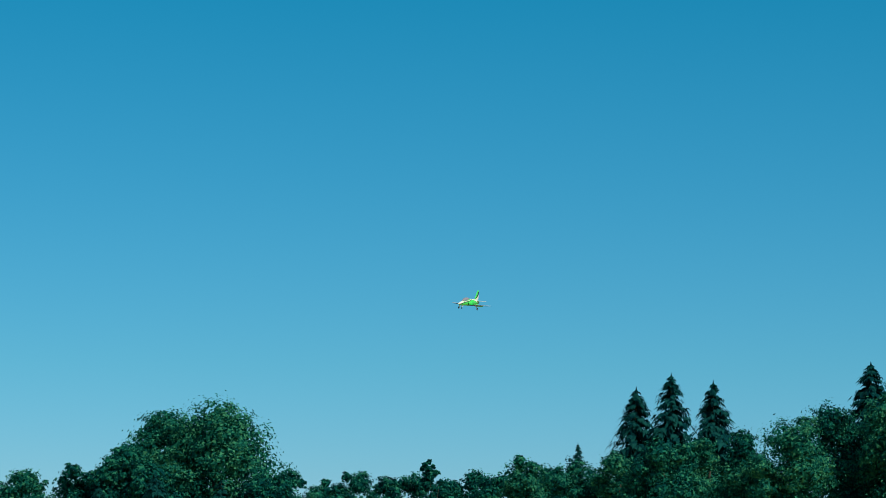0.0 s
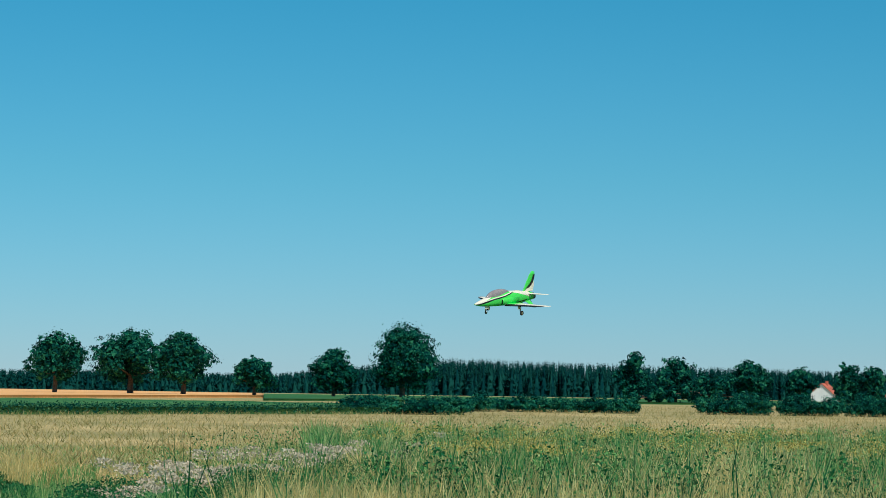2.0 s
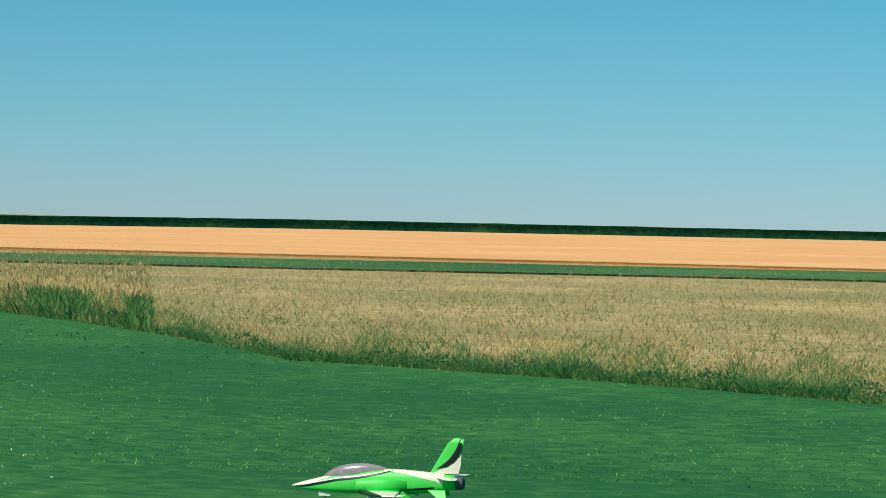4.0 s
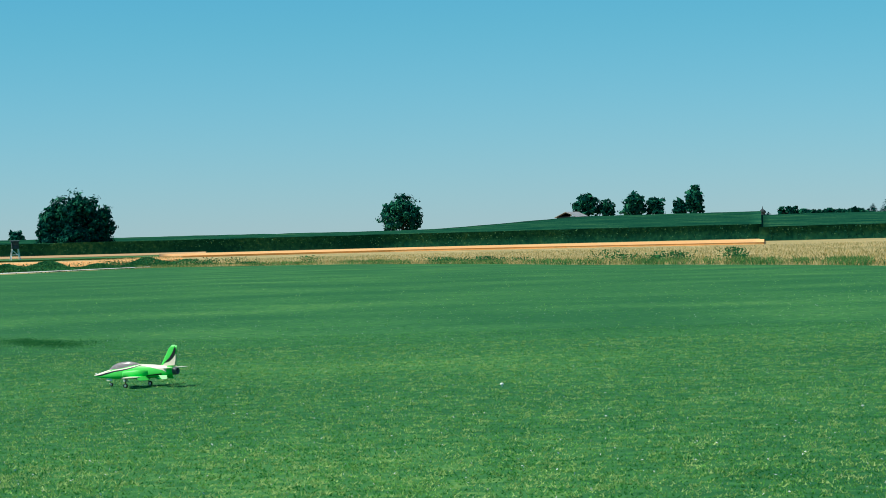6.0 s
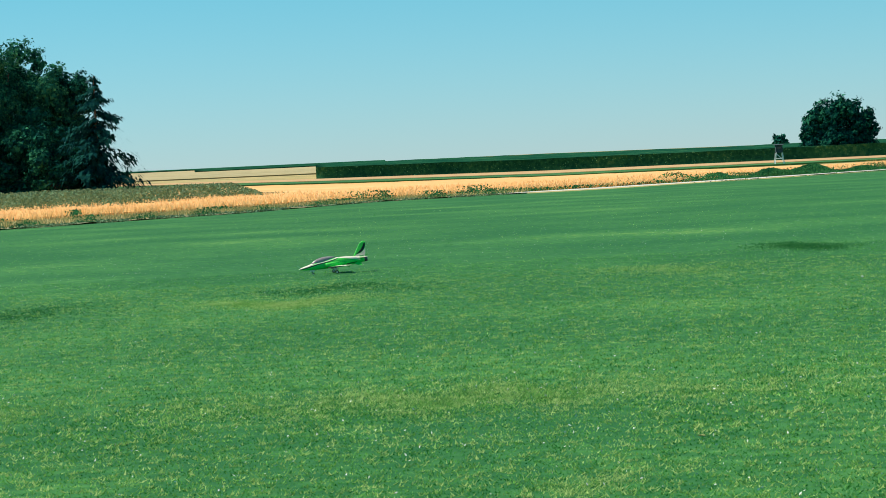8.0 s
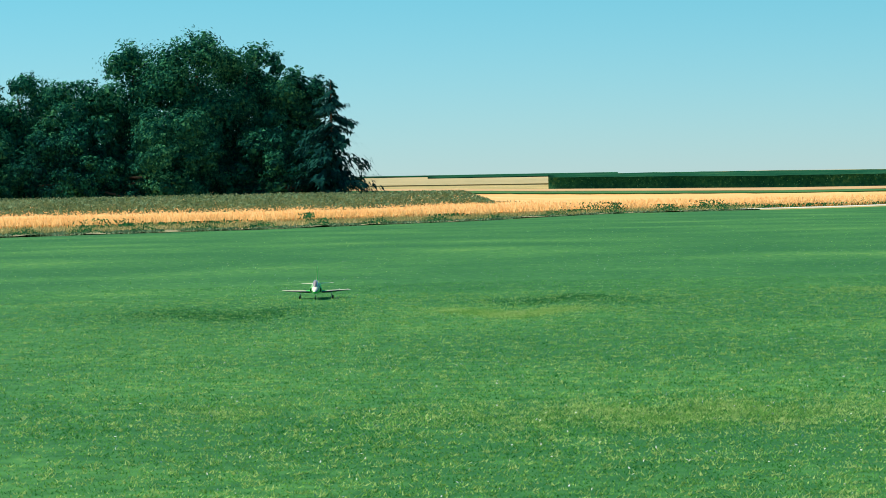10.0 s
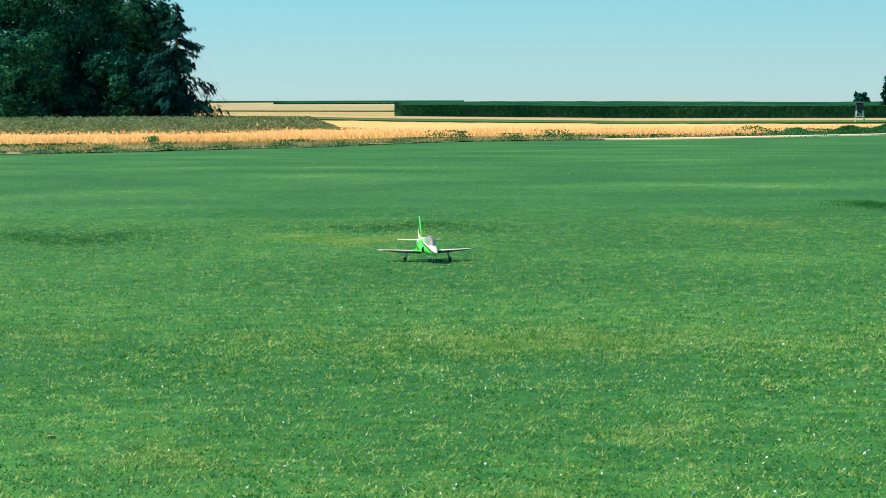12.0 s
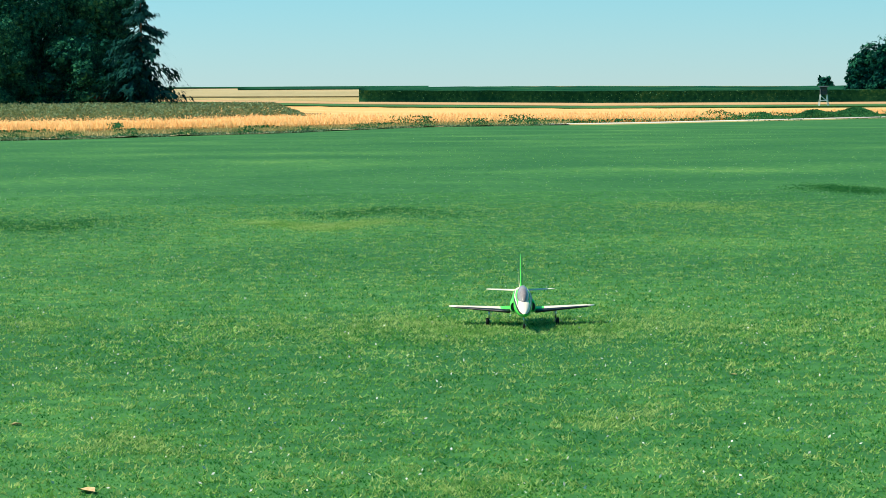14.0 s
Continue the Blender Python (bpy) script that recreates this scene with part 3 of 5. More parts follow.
def build_jet():
    jet = new("model_jet")
    tagged(jet, "lime green, white and black foam model jet with wheels down", "model plane")
    ss = np.concatenate([np.linspace(0, 0.1, 6), np.linspace(0.14, 1.05, 26)])
    part("fuselage", loft(bmesh.new(), [[hull(s, a) for a in np.arange(0, 360, 12)] for s in ss]), P_GREEN, jet, "lime green fuselage", True)
    # white nose, stripes along the sides and a white tail band
    s0 = [0.0, 0.02, 0.06, 0.10, 0.15, 0.20, 0.26]
    part("nose_panel", skin_strip(s0, [8, 8, 10, 16, 28, 40, 55], [172, 172, 170, 164, 152, 140, 125], 0.0015, 14), P_WHITE, jet, "white upper nose")
    s1 = list(np.linspace(0.02, 0.66, 26))
    for sg in (1, -1):
        def mir(v):
            return v if sg == 1 else 180 - v
        lo = [mir(np.interp(s, [0.02, 0.15, 0.3, 0.48, 0.6, 0.66], [-12, 2, 17, 26, 40, 62])) for s in s1]
        hi = [mir(np.interp(s, [0.02, 0.15, 0.3, 0.48, 0.6, 0.66], [4, 20, 30, 36, 50, 66])) for s in s1]
        part("side_stripe", skin_strip(s1, lo, hi, 0.002, 3), P_BLACK, jet, "black side stripe")
        lo2 = [mir(np.interp(s, [0.02, 0.15, 0.3, 0.48, 0.6, 0.66], [4, 20, 30, 36, 50, 66])) for s in s1]
        hi2 = [mir(np.interp(s, [0.02, 0.15, 0.3, 0.48, 0.6, 0.66], [12, 30, 40, 46, 60, 72])) for s in s1]
        part("canopy_stripe", skin_strip(s1, lo2, hi2, 0.002, 3), P_WHITE, jet, "white stripe under the canopy")
        s2 = list(np.linspace(0.84, 0.98, 7))
        part("tail_band", skin_strip(s2, [mir(v) for v in np.linspace(40, -5, 7)], [mir(v) for v in np.linspace(88, 88, 7)], 0.0015, 5), P_WHITE, jet, "white tail band")
        # sunlit cream on the green spine, painted on as a pale strip
        s5 = list(np.linspace(0.60, 0.92, 12))
        part("spine_panel", skin_strip(s5, [mir(np.interp(v, [0.6, 0.75, 0.92], [60, 40, 12])) for v in s5], [mir(90)] * 12, 0.0012, 5), P_WHITE, jet, "pale strip painted as sun glare along the spine")
        s3 = list(np.linspace(0.50, 0.92, 12))
        part("lower_stripe", skin_strip(s3, [mir(v) for v in np.linspace(-34, -30, 12)], [mir(v) for v in np.linspace(-30, -14, 12)], 0.0015, 2), P_BLACK, jet, "black lower stripe")
    # canopy
    rings = []
    for u in np.linspace(0, 1, 17):
        s = 0.20 + 0.42 * u
        w = 0.044 * math.sin(math.pi * min(1, max(0.02, u ** 0.8))) ** 0.6
        top = np.interp(s, [p[0] for p in STATIONS], [p[2] for p in STATIONS])
        hgt = 0.060 * math.sin(math.pi * max(0.01, min(0.995, u ** 0.85))) ** 0.8
        rings.append([(GEAR - s, w * math.cos(a), top - 0.022 + (hgt + 0.022) * max(0, math.sin(a)) ** 0.8 - 0.01 * (math.sin(a) < 0)) for a in np.linspace(0, 2 * math.pi, 25)[:-1]])
    part("canopy", loft(bmesh.new(), rings), P_CANOPY, jet, "smoke grey bubble canopy", True)
    # intakes
    for sg in (1, -1):
        bm = loft(bmesh.new(), [[(GEAR - s, sg * (y + w * math.cos(a)), z + h * math.sin(a)) for a in np.linspace(0, 2 * math.pi, 17)[:-1]]
                                for s, y, w, z, h in ((0.425, 0.066, 0.022, 0.138, 0.034), (0.44, 0.066, 0.025, 0.138, 0.038), (0.56, 0.060, 0.028, 0.142, 0.044), (0.75, 0.048, 0.022, 0.15, 0.044))])
        duct = part("intake", bm, P_GREEN, jet, "green side air intake", True)
        # the duct is closed; a black cap paints the shade inside its mouth
        bm = loft(bmesh.new(), [[(GEAR - s, sg * (0.067 + w * math.cos(a)), 0.138 + h * math.sin(a)) for a in np.linspace(0, 2 * math.pi, 17)[:-1]]
                                for s, w, h in ((0.4235, 0.0195, 0.030), (0.428, 0.018, 0.028))])
        part("intake_mouth", bm, P_BLACK, duct, "black cap painting the dark intake opening")
    # tail pipe
    bm = loft(bmesh.new(), [[(GEAR - s, q * math.cos(a), 0.158 + q * math.sin(a)) for a in np.linspace(0, 2 * math.pi, 21)[:-1]]
                            for s, q in ((1.03, 0.045), (1.08, 0.042), (1.10, 0.038), (1.10, 0.034), (1.04, 0.032))])
    part("tail_pipe", bm, P_GREY, jet, "dark grey tail pipe", True)
    # wings
    for sg in (1, -1):
        wing = part("wing", aerofoil(0.45, 0.80, 0.68, 0.80, sg * 0.05, sg * 0.522, 0.098, 0.112, 0.08, cut=(0, 0.76)), P_WHITE, jet, "white wing with dark leading edge", True)
        bm = aerofoil(0.45, 0.80, 0.575, 0.80, sg * 0.075, sg * 0.30, 0.098, 0.103, 0.08, cut=(0.775, 1))
        hinge = Vector((GEAR - 0.735, 0, 0.1))
        bm.transform(Matrix.Translation(hinge) @ Matrix.Rotation(radians(-32), 4, "Y") @ Matrix.Translation(-hinge))
        part("flap", bm, P_GREEN, wing, "green wing flap lowered for landing", True)
        part("aileron", aerofoil(0.578, 0.80, 0.675, 0.80, sg * 0.305, sg * 0.507, 0.1035, 0.1115, 0.08, cut=(0.775, 1)), P_WHITE, wing, "white aileron", True)
        part("leading_edge", aerofoil(0.447, 0.80, 0.677, 0.80, sg * 0.09, sg * 0.517, 0.0965, 0.1105, 0.10, cut=(0, 0.15)), P_BLACK, wing, "black leading edge band", True)
        part("wing_patch", aerofoil(0.452, 0.80, 0.50, 0.80, sg * 0.055, sg * 0.17, 0.0985, 0.1008, 0.092, cut=(0.12, 0.74)), P_GREEN, wing, "green wing root patch", True)
        stab = part("tailplane", aerofoil(0.93, 1.07, 1.03, 1.10, sg * 0.03, sg * 0.25, 0.196, 0.199, 0.09, cut=(0, 0.68)), P_WHITE, jet, "white tailplane half", True)
        part("elevator", aerofoil(0.93, 1.07, 1.03, 1.10, sg * 0.045, sg * 0.245, 0.196, 0.199, 0.09, cut=(0.70, 1)), P_WHITE, stab, "white elevator", True)
        bm = bmesh.new()
        loft(bm, [[(GEAR - a, sg * (0.048 + 0.03 * u + t), z) for a, t in ((b, -0.003), (c, -0.003), (c, 0.003), (b, 0.003))] for u, z, b, c in ((0, 0.115, 0.88, 0.99), (1, 0.07, 0.94, 1.0))])
        part("ventral_fin", bm, P_GREEN, jet, "green ventral fin")
    # fin and rudder
    fin = part("fin", aerofoil(0.87, 1.07, 1.02, 1.105, 0, 0, 0.20, 0.458, 0.075, vertical=True, cut=(0, 0.72)), P_GREEN, jet, "lime green fin", True)
    part("rudder", aerofoil(0.87, 1.07, 1.02, 1.105, 0, 0, 0.215, 0.450, 0.075, vertical=True, cut=(0.735, 1)), P_GREEN, fin, "lime green rudder", True)
    for sg in (1, -1):
        part("fin_swoosh", flat_shape([(0.925, 0.252), (0.96, 0.275), (1.01, 0.318), (1.045, 0.368), (1.072, 0.425), (1.092, 0.425), (1.088, 0.38), (1.07, 0.335), (1.04, 0.30), (1.0, 0.27)], sg * 0.0105), P_BLACK, fin, "black fin swoosh")
        part("fin_patch", flat_shape([(0.905, 0.222), (0.945, 0.25), (1.0, 0.264), (1.045, 0.296), (1.078, 0.335), (1.088, 0.355), (1.083, 0.28), (1.07, 0.222)], sg * 0.0102), P_WHITE, fin, "white fin patch")
    # undercarriage
    for sg in (1, -1):
        leg = part("main_leg", rod(rod(bmesh.new(), (0.0, sg * 0.235, 0.105), (0.0, sg * 0.235, 0.038), 0.007, seg=10), (0.0, sg * 0.235, 0.038), (-0.012, sg * 0.235, 0.014), 0.005, seg=8), P_METAL, jet, "silver sprung leg", True)
        part("axle", rod(bmesh.new(), (-0.012, sg * 0.222, 0.015), (-0.012, sg * 0.262, 0.015), 0.003, seg=8), P_METAL, leg)
        part("leg_door", box(bmesh.new(), -0.03, 0.03, sg * 0.222 - 0.001, sg * 0.222 + 0.001, 0.058, 0.1), P_WHITE, leg, "white gear door")
        wheel(jet, -0.012, sg * 0.25, 0.029, 0.022, "main_wheel").location.z = 0.015
    leg = part("nose_leg", rod(rod(bmesh.new(), (0.35, 0, 0.10), (0.35, 0, 0.038), 0.006, seg=10), (0.35, 0.011, 0.038), (0.338, 0.011, 0.010), 0.004, seg=8), P_METAL, jet, "silver nose leg", True)
    part("leg_door", box(bmesh.new(), 0.31, 0.385, 0.021, 0.023, 0.066, 0.098), P_WHITE, leg, "white nose gear door")
    wheel(jet, 0.338, 0, 0.022, 0.015, "nose_wheel")
    for ob in jet.children_recursive:  # drawn out to its full length
        if ob.type == "MESH" and not ob.parent.name.startswith(("main_wheel", "nose_wheel")):
            ob.data.transform(Matrix.Diagonal((1.06, 1, 1, 1)))
        elif ob.type == "EMPTY":
            ob.location.x *= 1.06
            if ob.name.startswith("nose"):
                ob.location.z += 0.001
    return jet


# ---- land, fields and lawn ----
build_ground()
LAWN_EDGE = [(0, 16), (44, 20), (46.8, 24), (47.2, 38.5), (52, 36.5), (58, 34.8), (66, 32.3), (75, 30.8), (90, 29.7), (105, 37), (115, 62), (123, 88), (130, 103), (138, 150),
             (143, 205), (147, 225), (150, 200), (154, 174), (158.6, 164), (161.5, 137), (166, 120), (175, 106), (200, 70), (240, 45), (300, 28), (360, 16)]
field("lawn", "closely mown green grass airfield with lighter mower stripes", [(0, 0.002), (360, 0.002)], LAWN_EDGE, M_LAWN, step=0.5, rings=30, lift=0.015, category="lawn")
field("weed_bed", "rough green weedy ground beside the lawn", [(12, 17), (44, 20.5), (46.6, 25)], [(12, 64), (22, 74), (36, 70), (41, 46), (44, 34), (46.6, 30)], M_WEEDBED, rings=14, lift=0.03, category="weeds")
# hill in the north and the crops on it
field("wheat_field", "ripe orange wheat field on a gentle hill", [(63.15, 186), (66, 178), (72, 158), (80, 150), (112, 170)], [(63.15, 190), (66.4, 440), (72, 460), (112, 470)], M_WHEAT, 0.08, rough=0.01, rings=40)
field("stubble_field", "brown stubble field on a gentle hill", [(58.3, 192), (63.6, 186), (67.2, 430)], [(58.3, 196), (61.4, 430), (67.2, 440)], M_BROWN, 0.03, rings=20)
field("maize_field", "green maize field on a rising slope", [(47.5, 208), (51, 190), (58.3, 182), (61.4, 400)], [(47.5, 240), (51.5, 300), (56, 400), (61.4, 430)], M_CORN, 0.12, rough=0.02, rings=40)
field("maize_field", "green maize terrace near the crest", [(56, 470), (61, 450)], [(56, 520), (61, 520)], M_CORN, 1.0, rough=0.04)
field("maize_field", "green maize behind the crest of the hill", [(75.9, 470), (80, 470), (112, 480)], [(75.9, 520), (80, 560), (112, 560)], M_CORN, 1.6, rough=0.04)
field("verge", "green grass verge below the wheat", [(52, 168), (58, 160), (66, 140), (72, 128), (112, 120)], [(52, 176), (58, 178), (66, 172), (72, 155), (112, 150)], M_CROP)
field("track", "pale gravel farm track below the hill", [(50, 176), (58, 172), (63, 170), (66, 163), (72, 148)], [(50, 178), (58, 176), (63, 175), (66, 167), (72, 149)], M_TRACK, lift=0.12, category="track")
field("green_crop", "low dark green crop strip beyond the meadow", [(35, 185), (43, 155), (50.4, 135), (51.6, 142)], [(35, 215), (43, 240), (50.4, 214), (51.6, 150)], M_CROP, 0.35, rough=0.02)
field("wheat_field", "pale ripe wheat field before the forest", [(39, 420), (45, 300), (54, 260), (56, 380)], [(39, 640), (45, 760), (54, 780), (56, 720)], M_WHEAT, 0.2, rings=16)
field("grass_field", "green grass field behind the hedgerow", [(23, 430), (39, 330)], [(23, 700), (39, 640)], M_CROP, 0.1)
# fields in the west
field("maize_field", "dark green maize field with tasselled tops", [(112, 380), (123, 400), (134.1, 440)], [(112, 800), (134.1, 800)], M_CORN, 2.1, rough=0.04, rings=16)
field("maize_field", "long dark green maize field below the crest", [(134.05, 540), (142, 590), (150, 600), (160, 640)], [(134.05, 830), (138, 830), (141, 720), (151, 720), (160, 800)], M_CORN, 2.7, rough=0.04, rings=14)
field("cut_field", "pale cut field rising to the crest", [(134, 670), (160, 810), (172, 620)], [(134, 1250), (172, 1250)], M_PALE, 0.02, rings=20)
field("grass_field", "green field rising to the skyline trees", [(112, 802), (134, 802)], [(112, 1250), (134, 1250)], M_CROP, 0.02, rings=20)
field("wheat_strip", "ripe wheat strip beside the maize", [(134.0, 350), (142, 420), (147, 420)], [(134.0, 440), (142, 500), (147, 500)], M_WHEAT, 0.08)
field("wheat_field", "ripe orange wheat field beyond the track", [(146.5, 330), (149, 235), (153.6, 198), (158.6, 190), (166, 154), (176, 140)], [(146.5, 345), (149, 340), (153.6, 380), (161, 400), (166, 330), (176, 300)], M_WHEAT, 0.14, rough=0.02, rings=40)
field("green_strip", "green strip between wheat and maize", [(146, 420), (161, 440), (168, 440)], [(146, 470), (161, 500), (168, 500)], M_CROP, 0.05)
field("stubble_strip", "brown stubble strip before the maize", [(146, 480), (161.5, 510), (168, 510)], [(146, 570), (161.5, 620), (168, 600)], M_BROWN, 0.05)
field("maize_field", "green maize strip near the crest", [(158.5, 1120), (162.6, 1080)], [(158.5, 1280), (162.6, 1280)], M_CORN, 0.4, rough=0.02)
field("maize_field", "thin dark maize strip along the crest", [(162.5, 1200), (168, 1150)], [(162.5, 1280), (168, 1280)], M_CORN, 0.4, rough=0.02)
field("track", "pale gravel field track beside the lawn", [(147.2, 227), (150, 203), (154, 175), (157.2, 171)], [(147.2, 232), (150, 211), (154, 184), (157.2, 173)], M_TRACK, lift=0.07, category="track")
field("verge", "dry rutted verge beside the wheat", [(155.5, 175), (158.6, 165), (161.5, 138), (166, 121), (176, 106)], [(155.5, 188), (158.6, 186), (161.5, 166), (166, 150), (176, 136)], M_SOIL, 0.0, rough=0.02, lift=0.05)

# ---- trees ----
SP = "tall dark spruce at the wood's edge"
OAK = "dark green broadleaf tree on the meadow"
for az, r, top, w in ((4.0, 225, 4.75, 1.6), (3.0, 228, 5.0, 1.5), (7.35, 235, 4.35, 1.3), (8.25, 232, 4.5, 1.4), (9.0, 238, 4.2, 1.35), (10.25, 250, 3.0, 0.6), (6.6, 245, 3.3, 0.7)):
    spruce(az, r, top, w, SP, group="spruces at the wood's edge")
for az, r, top, w in ((1.5, 215, 4.3, 2.4), (3.4, 205, 4.2, 2.2), (4.6, 208, 3.85, 2.0), (5.7, 200, 3.55, 2.2), (6.6, 206, 3.2, 1.6), (7.5, 205, 3.1, 2.0), (8.4, 203, 3.05, 1.9), (9.3, 206, 2.75, 1.6), (10.3, 210, 2.6, 1.8), (11.3, 225, 2.7, 1.7), (0.2, 205, 4.3, 2.4)):
    broadleaf(az, r, top, w, "broad green tree in a dense wood", 0.03, lobes=16, mat=M_LEAF2 if int(az) % 2 else M_LEAF, shape="wide", seed=int(az * 7), group="wood trees")
for az, r, top, w in ((12.5, 300, 2.35, 1.3), (13.1, 296, 2.15, 1.1), (13.8, 300, 2.25, 1.2), (14.4, 297, 2.2, 1.2), (15.1, 290, 2.3, 1.2), (15.7, 288, 2.1, 1.1), (16.3, 280, 2.25, 1.2), (12.0, 285, 2.25, 1.4), (13.2, 285, 1.85, 1.7), (14.5, 285, 1.85, 1.7), (15.6, 270, 1.9, 1.6), (10.9, 260, 2.45, 1.6)):
    broadleaf(az, r, top, w, "smaller green tree in the wood's far part", 0.03, lobes=12, mat=M_LEAF, shape="wide", seed=int(az * 7), group="wood trees")
shrub(13.4, 292, 1.72, 7.6, "continuous dark undergrowth of the wood", 12000, M_LEAF, name="undergrowth", category="shrubs", size=0.2, depth=5)
broadleaf(13.44, 290, 2.5, 0.5, "ragged pine with a bushy head above the wood", 0.7, lobes=8, seed=2)
broadleaf(18.0, 195, 3.76, 3.3, "great pale green willow rising over the wood", 0.05, lobes=30, mat=M_LEAF2, shape="round", seed=11)
broadleaf(19.1, 198, 3.5, 2.3, "pale green willow beside the greatest one", 0.02, lobes=18, mat=M_LEAF2, seed=15)
broadleaf(19.4, 188, 2.5, 1.7, "dark broadleaf tree beneath the willow", 0.02, lobes=16, shape="wide", seed=5)
broadleaf(16.9, 188, 2.3, 1.8, "green broadleaf tree beneath the willow", 0.02, lobes=14, mat=M_LEAF, shape="wide", seed=6)
for az, top, w in ((20.1, 2.85, 1.7), (20.9, 2.35, 1.7), (22.1, 2.2, 1.7), (23.0, 2.1, 1.5)):
    broadleaf(az, 190, top, w, "green broadleaf tree at the end of the wood", 0.02, lobes=15, mat=M_LEAF2 if az < 23 and az > 22 else M_LEAF, shape="wide", seed=int(az * 5), group="end of the wood")
for az, top, w in ((20.5, 1.95, 0.85), (19.3, 2.25, 0.95), (21.3, 1.5, 0.7), (17.9, 2.1, 0.9), (18.6, 1.7, 0.8)):
    spruce(az, 184, top, w, "dark spruce with drooping boughs beneath the willow", seed=4, group="spruces beneath the willow")
shrub(16.4, 160, 0.55, 8.8, "long hedge of pale green shrubs", 9000, M_NETTLE, name="hedge", category="hedge", size=0.14, depth=4)
shrub(22.0, 182, 0.75, 4.6, "dense shrubs at the foot of the wood", 5000, M_LEAF, size=0.15, depth=3)
# field trees in the north-east
for az, r, top, w, st in ((43.45, 430, 1.1, 1.2, 0.22), (41.85, 430, 1.2, 1.5, 0.18), (40.72, 430, 1.18, 1.25, 0.22), (39.2, 430, 0.67, 1.0, 0.2), (37.5, 450, 0.87, 0.95, 0.08),
                          (36.02, 450, 1.43, 1.35, 0.1)):
    broadleaf(az, r, top, w * 1.14, OAK, st * 0.8, lobes=16, seed=int(az * 3), group="field trees")
for az, r, top, w, st in ((31.05, 420, 0.9, 0.65, 0.05), (30.15, 400, 0.82, 0.9, 0.04), (29.4, 395, 0.45, 1.3, 0.03), (30.7, 390, 0.25, 0.9, 0.02), (28.55, 420, 0.74, 1.05, 0.2), (27.5, 420, 0.6, 0.75, 0.15),
                          (26.5, 380, 0.72, 0.6, 0.02), (25.95, 380, 0.68, 0.65, 0.02), (24.6, 420, 0.2, 0.9, 0.02)):
    broadleaf(az, r, top, w, "green broadleaf tree in a loose field hedge", st, lobes=12, seed=int(az * 9), group="field hedge trees", shape="round" if st > 0.1 else "wide")
for az, top, w in ((24.4, 0.1, 1.6), (25.9, 0.12, 1.4), (27.3, 0.1, 1.4), (28.9, 0.08, 1.6), (33.4, -0.02, 2.2), (31.7, -0.03, 1.7), (34.6, -0.04, 1.2)):
    shrub(az, 212, top, w * 1.05, "low dark green hedgerow shrubs", 1800, seed=int(az))
for az, top, w in ((36.7, -0.06, 1.3), (35.3, -0.05, 1.7)):
    shrub(az, 180, top, w, "dark green shrubs at the end of the crop", 1800, seed=int(az))
far_forest(23, 47.5, 1150, [(23, 0.5), (27, 0.55), (31, 0.62), (35, 0.7), (37, 0.5), (39, 0.3), (42, 0.35), (47.5, 0.28)], "distant dark spruce forest behind the fields", 2800, 5, 120)
far_forest(46, 51.2, 1050, [(46, 0.2), (51.2, 0.28)], "distant low spruce forest", 350, 7, 60)
far_forest(51, 62.5, 1000, [(51, 0.52), (54, 0.52), (57, 0.42), (59, 0.2), (62.5, 0.02)], "distant dark spruce forest over the maize", 1500, 6, 110)
# clump on the hill and the lone tree below it
for az, top, w in ((61.35, 0.86, 0.95), (62.05, 0.62, 0.7), (62.75, 0.74, 0.8), (63.4, 0.5, 0.7), (63.95, 0.36, 0.7)):
    broadleaf(az, 445, top, w * 1.15, "dark round tree in a clump on the hill", 0.01, lobes=22, seed=int(az * 11), group="hill clump", shape="wide")
broadleaf(74.75, 148, 0.2, 1.05, "small lone tree below the wheat", 0.36, lobes=12, seed=3)
shrub(74.7, 147, -0.68, 0.4, "dark bush round a lone tree's foot", 500, size=0.1)
# western skyline
FT = "round dark tree on the western skyline"
for az, r, top, w, st in ((125.35, 900, 1.12, 0.68, 0.18), (126.2, 930, 0.82, 0.6, 0.03), (127.15, 930, 0.95, 0.95, 0.03), (127.9, 930, 0.9, 0.85, 0.03), (128.5, 930, 0.7, 0.7, 0.03), (129.2, 930, 0.55, 0.5, 0.03), (129.82, 900, 0.70, 0.55, 0.18),
                          (133.45, 950, 0.52, 0.5, 0.03), (135.45, 900, 1.04, 0.5, 0.08), (135.8, 900, 0.76, 0.34, 0.1), (136.3, 900, 0.82, 0.5, 0.08), (136.75, 900, 0.95, 0.55, 0.08), (137.35, 905, 0.8, 0.45, 0.05), (137.78, 905, 0.95, 0.6, 0.08),
                          (141.76, 780, 1.02, 0.96, 0.06)):
    broadleaf(az, r, top, w * (1.2 if az < 130 else 1.08), FT, min(st, 0.04), lobes=14, seed=int(az * 13), group="western skyline trees", shape="wide" if az < 130 else "round")
for k in range(9):
    broadleaf(131.9 + k * 0.17, 1000, 0.42 + 0.04 * math.sin(k * 2.1), 0.3, "small tree in a far row", 0.03, lobes=7, seed=k, group="far tree row", shape="wide")
for az, top, w in ((131.38, 0.66, 0.24), (131.68, 0.54, 0.2), (133.9, 0.42, 0.14)):
    spruce(az, 950, top, w, "small dark spruce on the skyline", boughs=120, sprays=5)
for k in range(9):
    spruce(122.7 + k * 0.26 + 0.05 * math.sin(k * 5), 1000, 0.58 + 0.07 * math.sin(k * 3.3), 0.22, "small dark conifer in a far row", boughs=90, sprays=5, group="far conifer row")
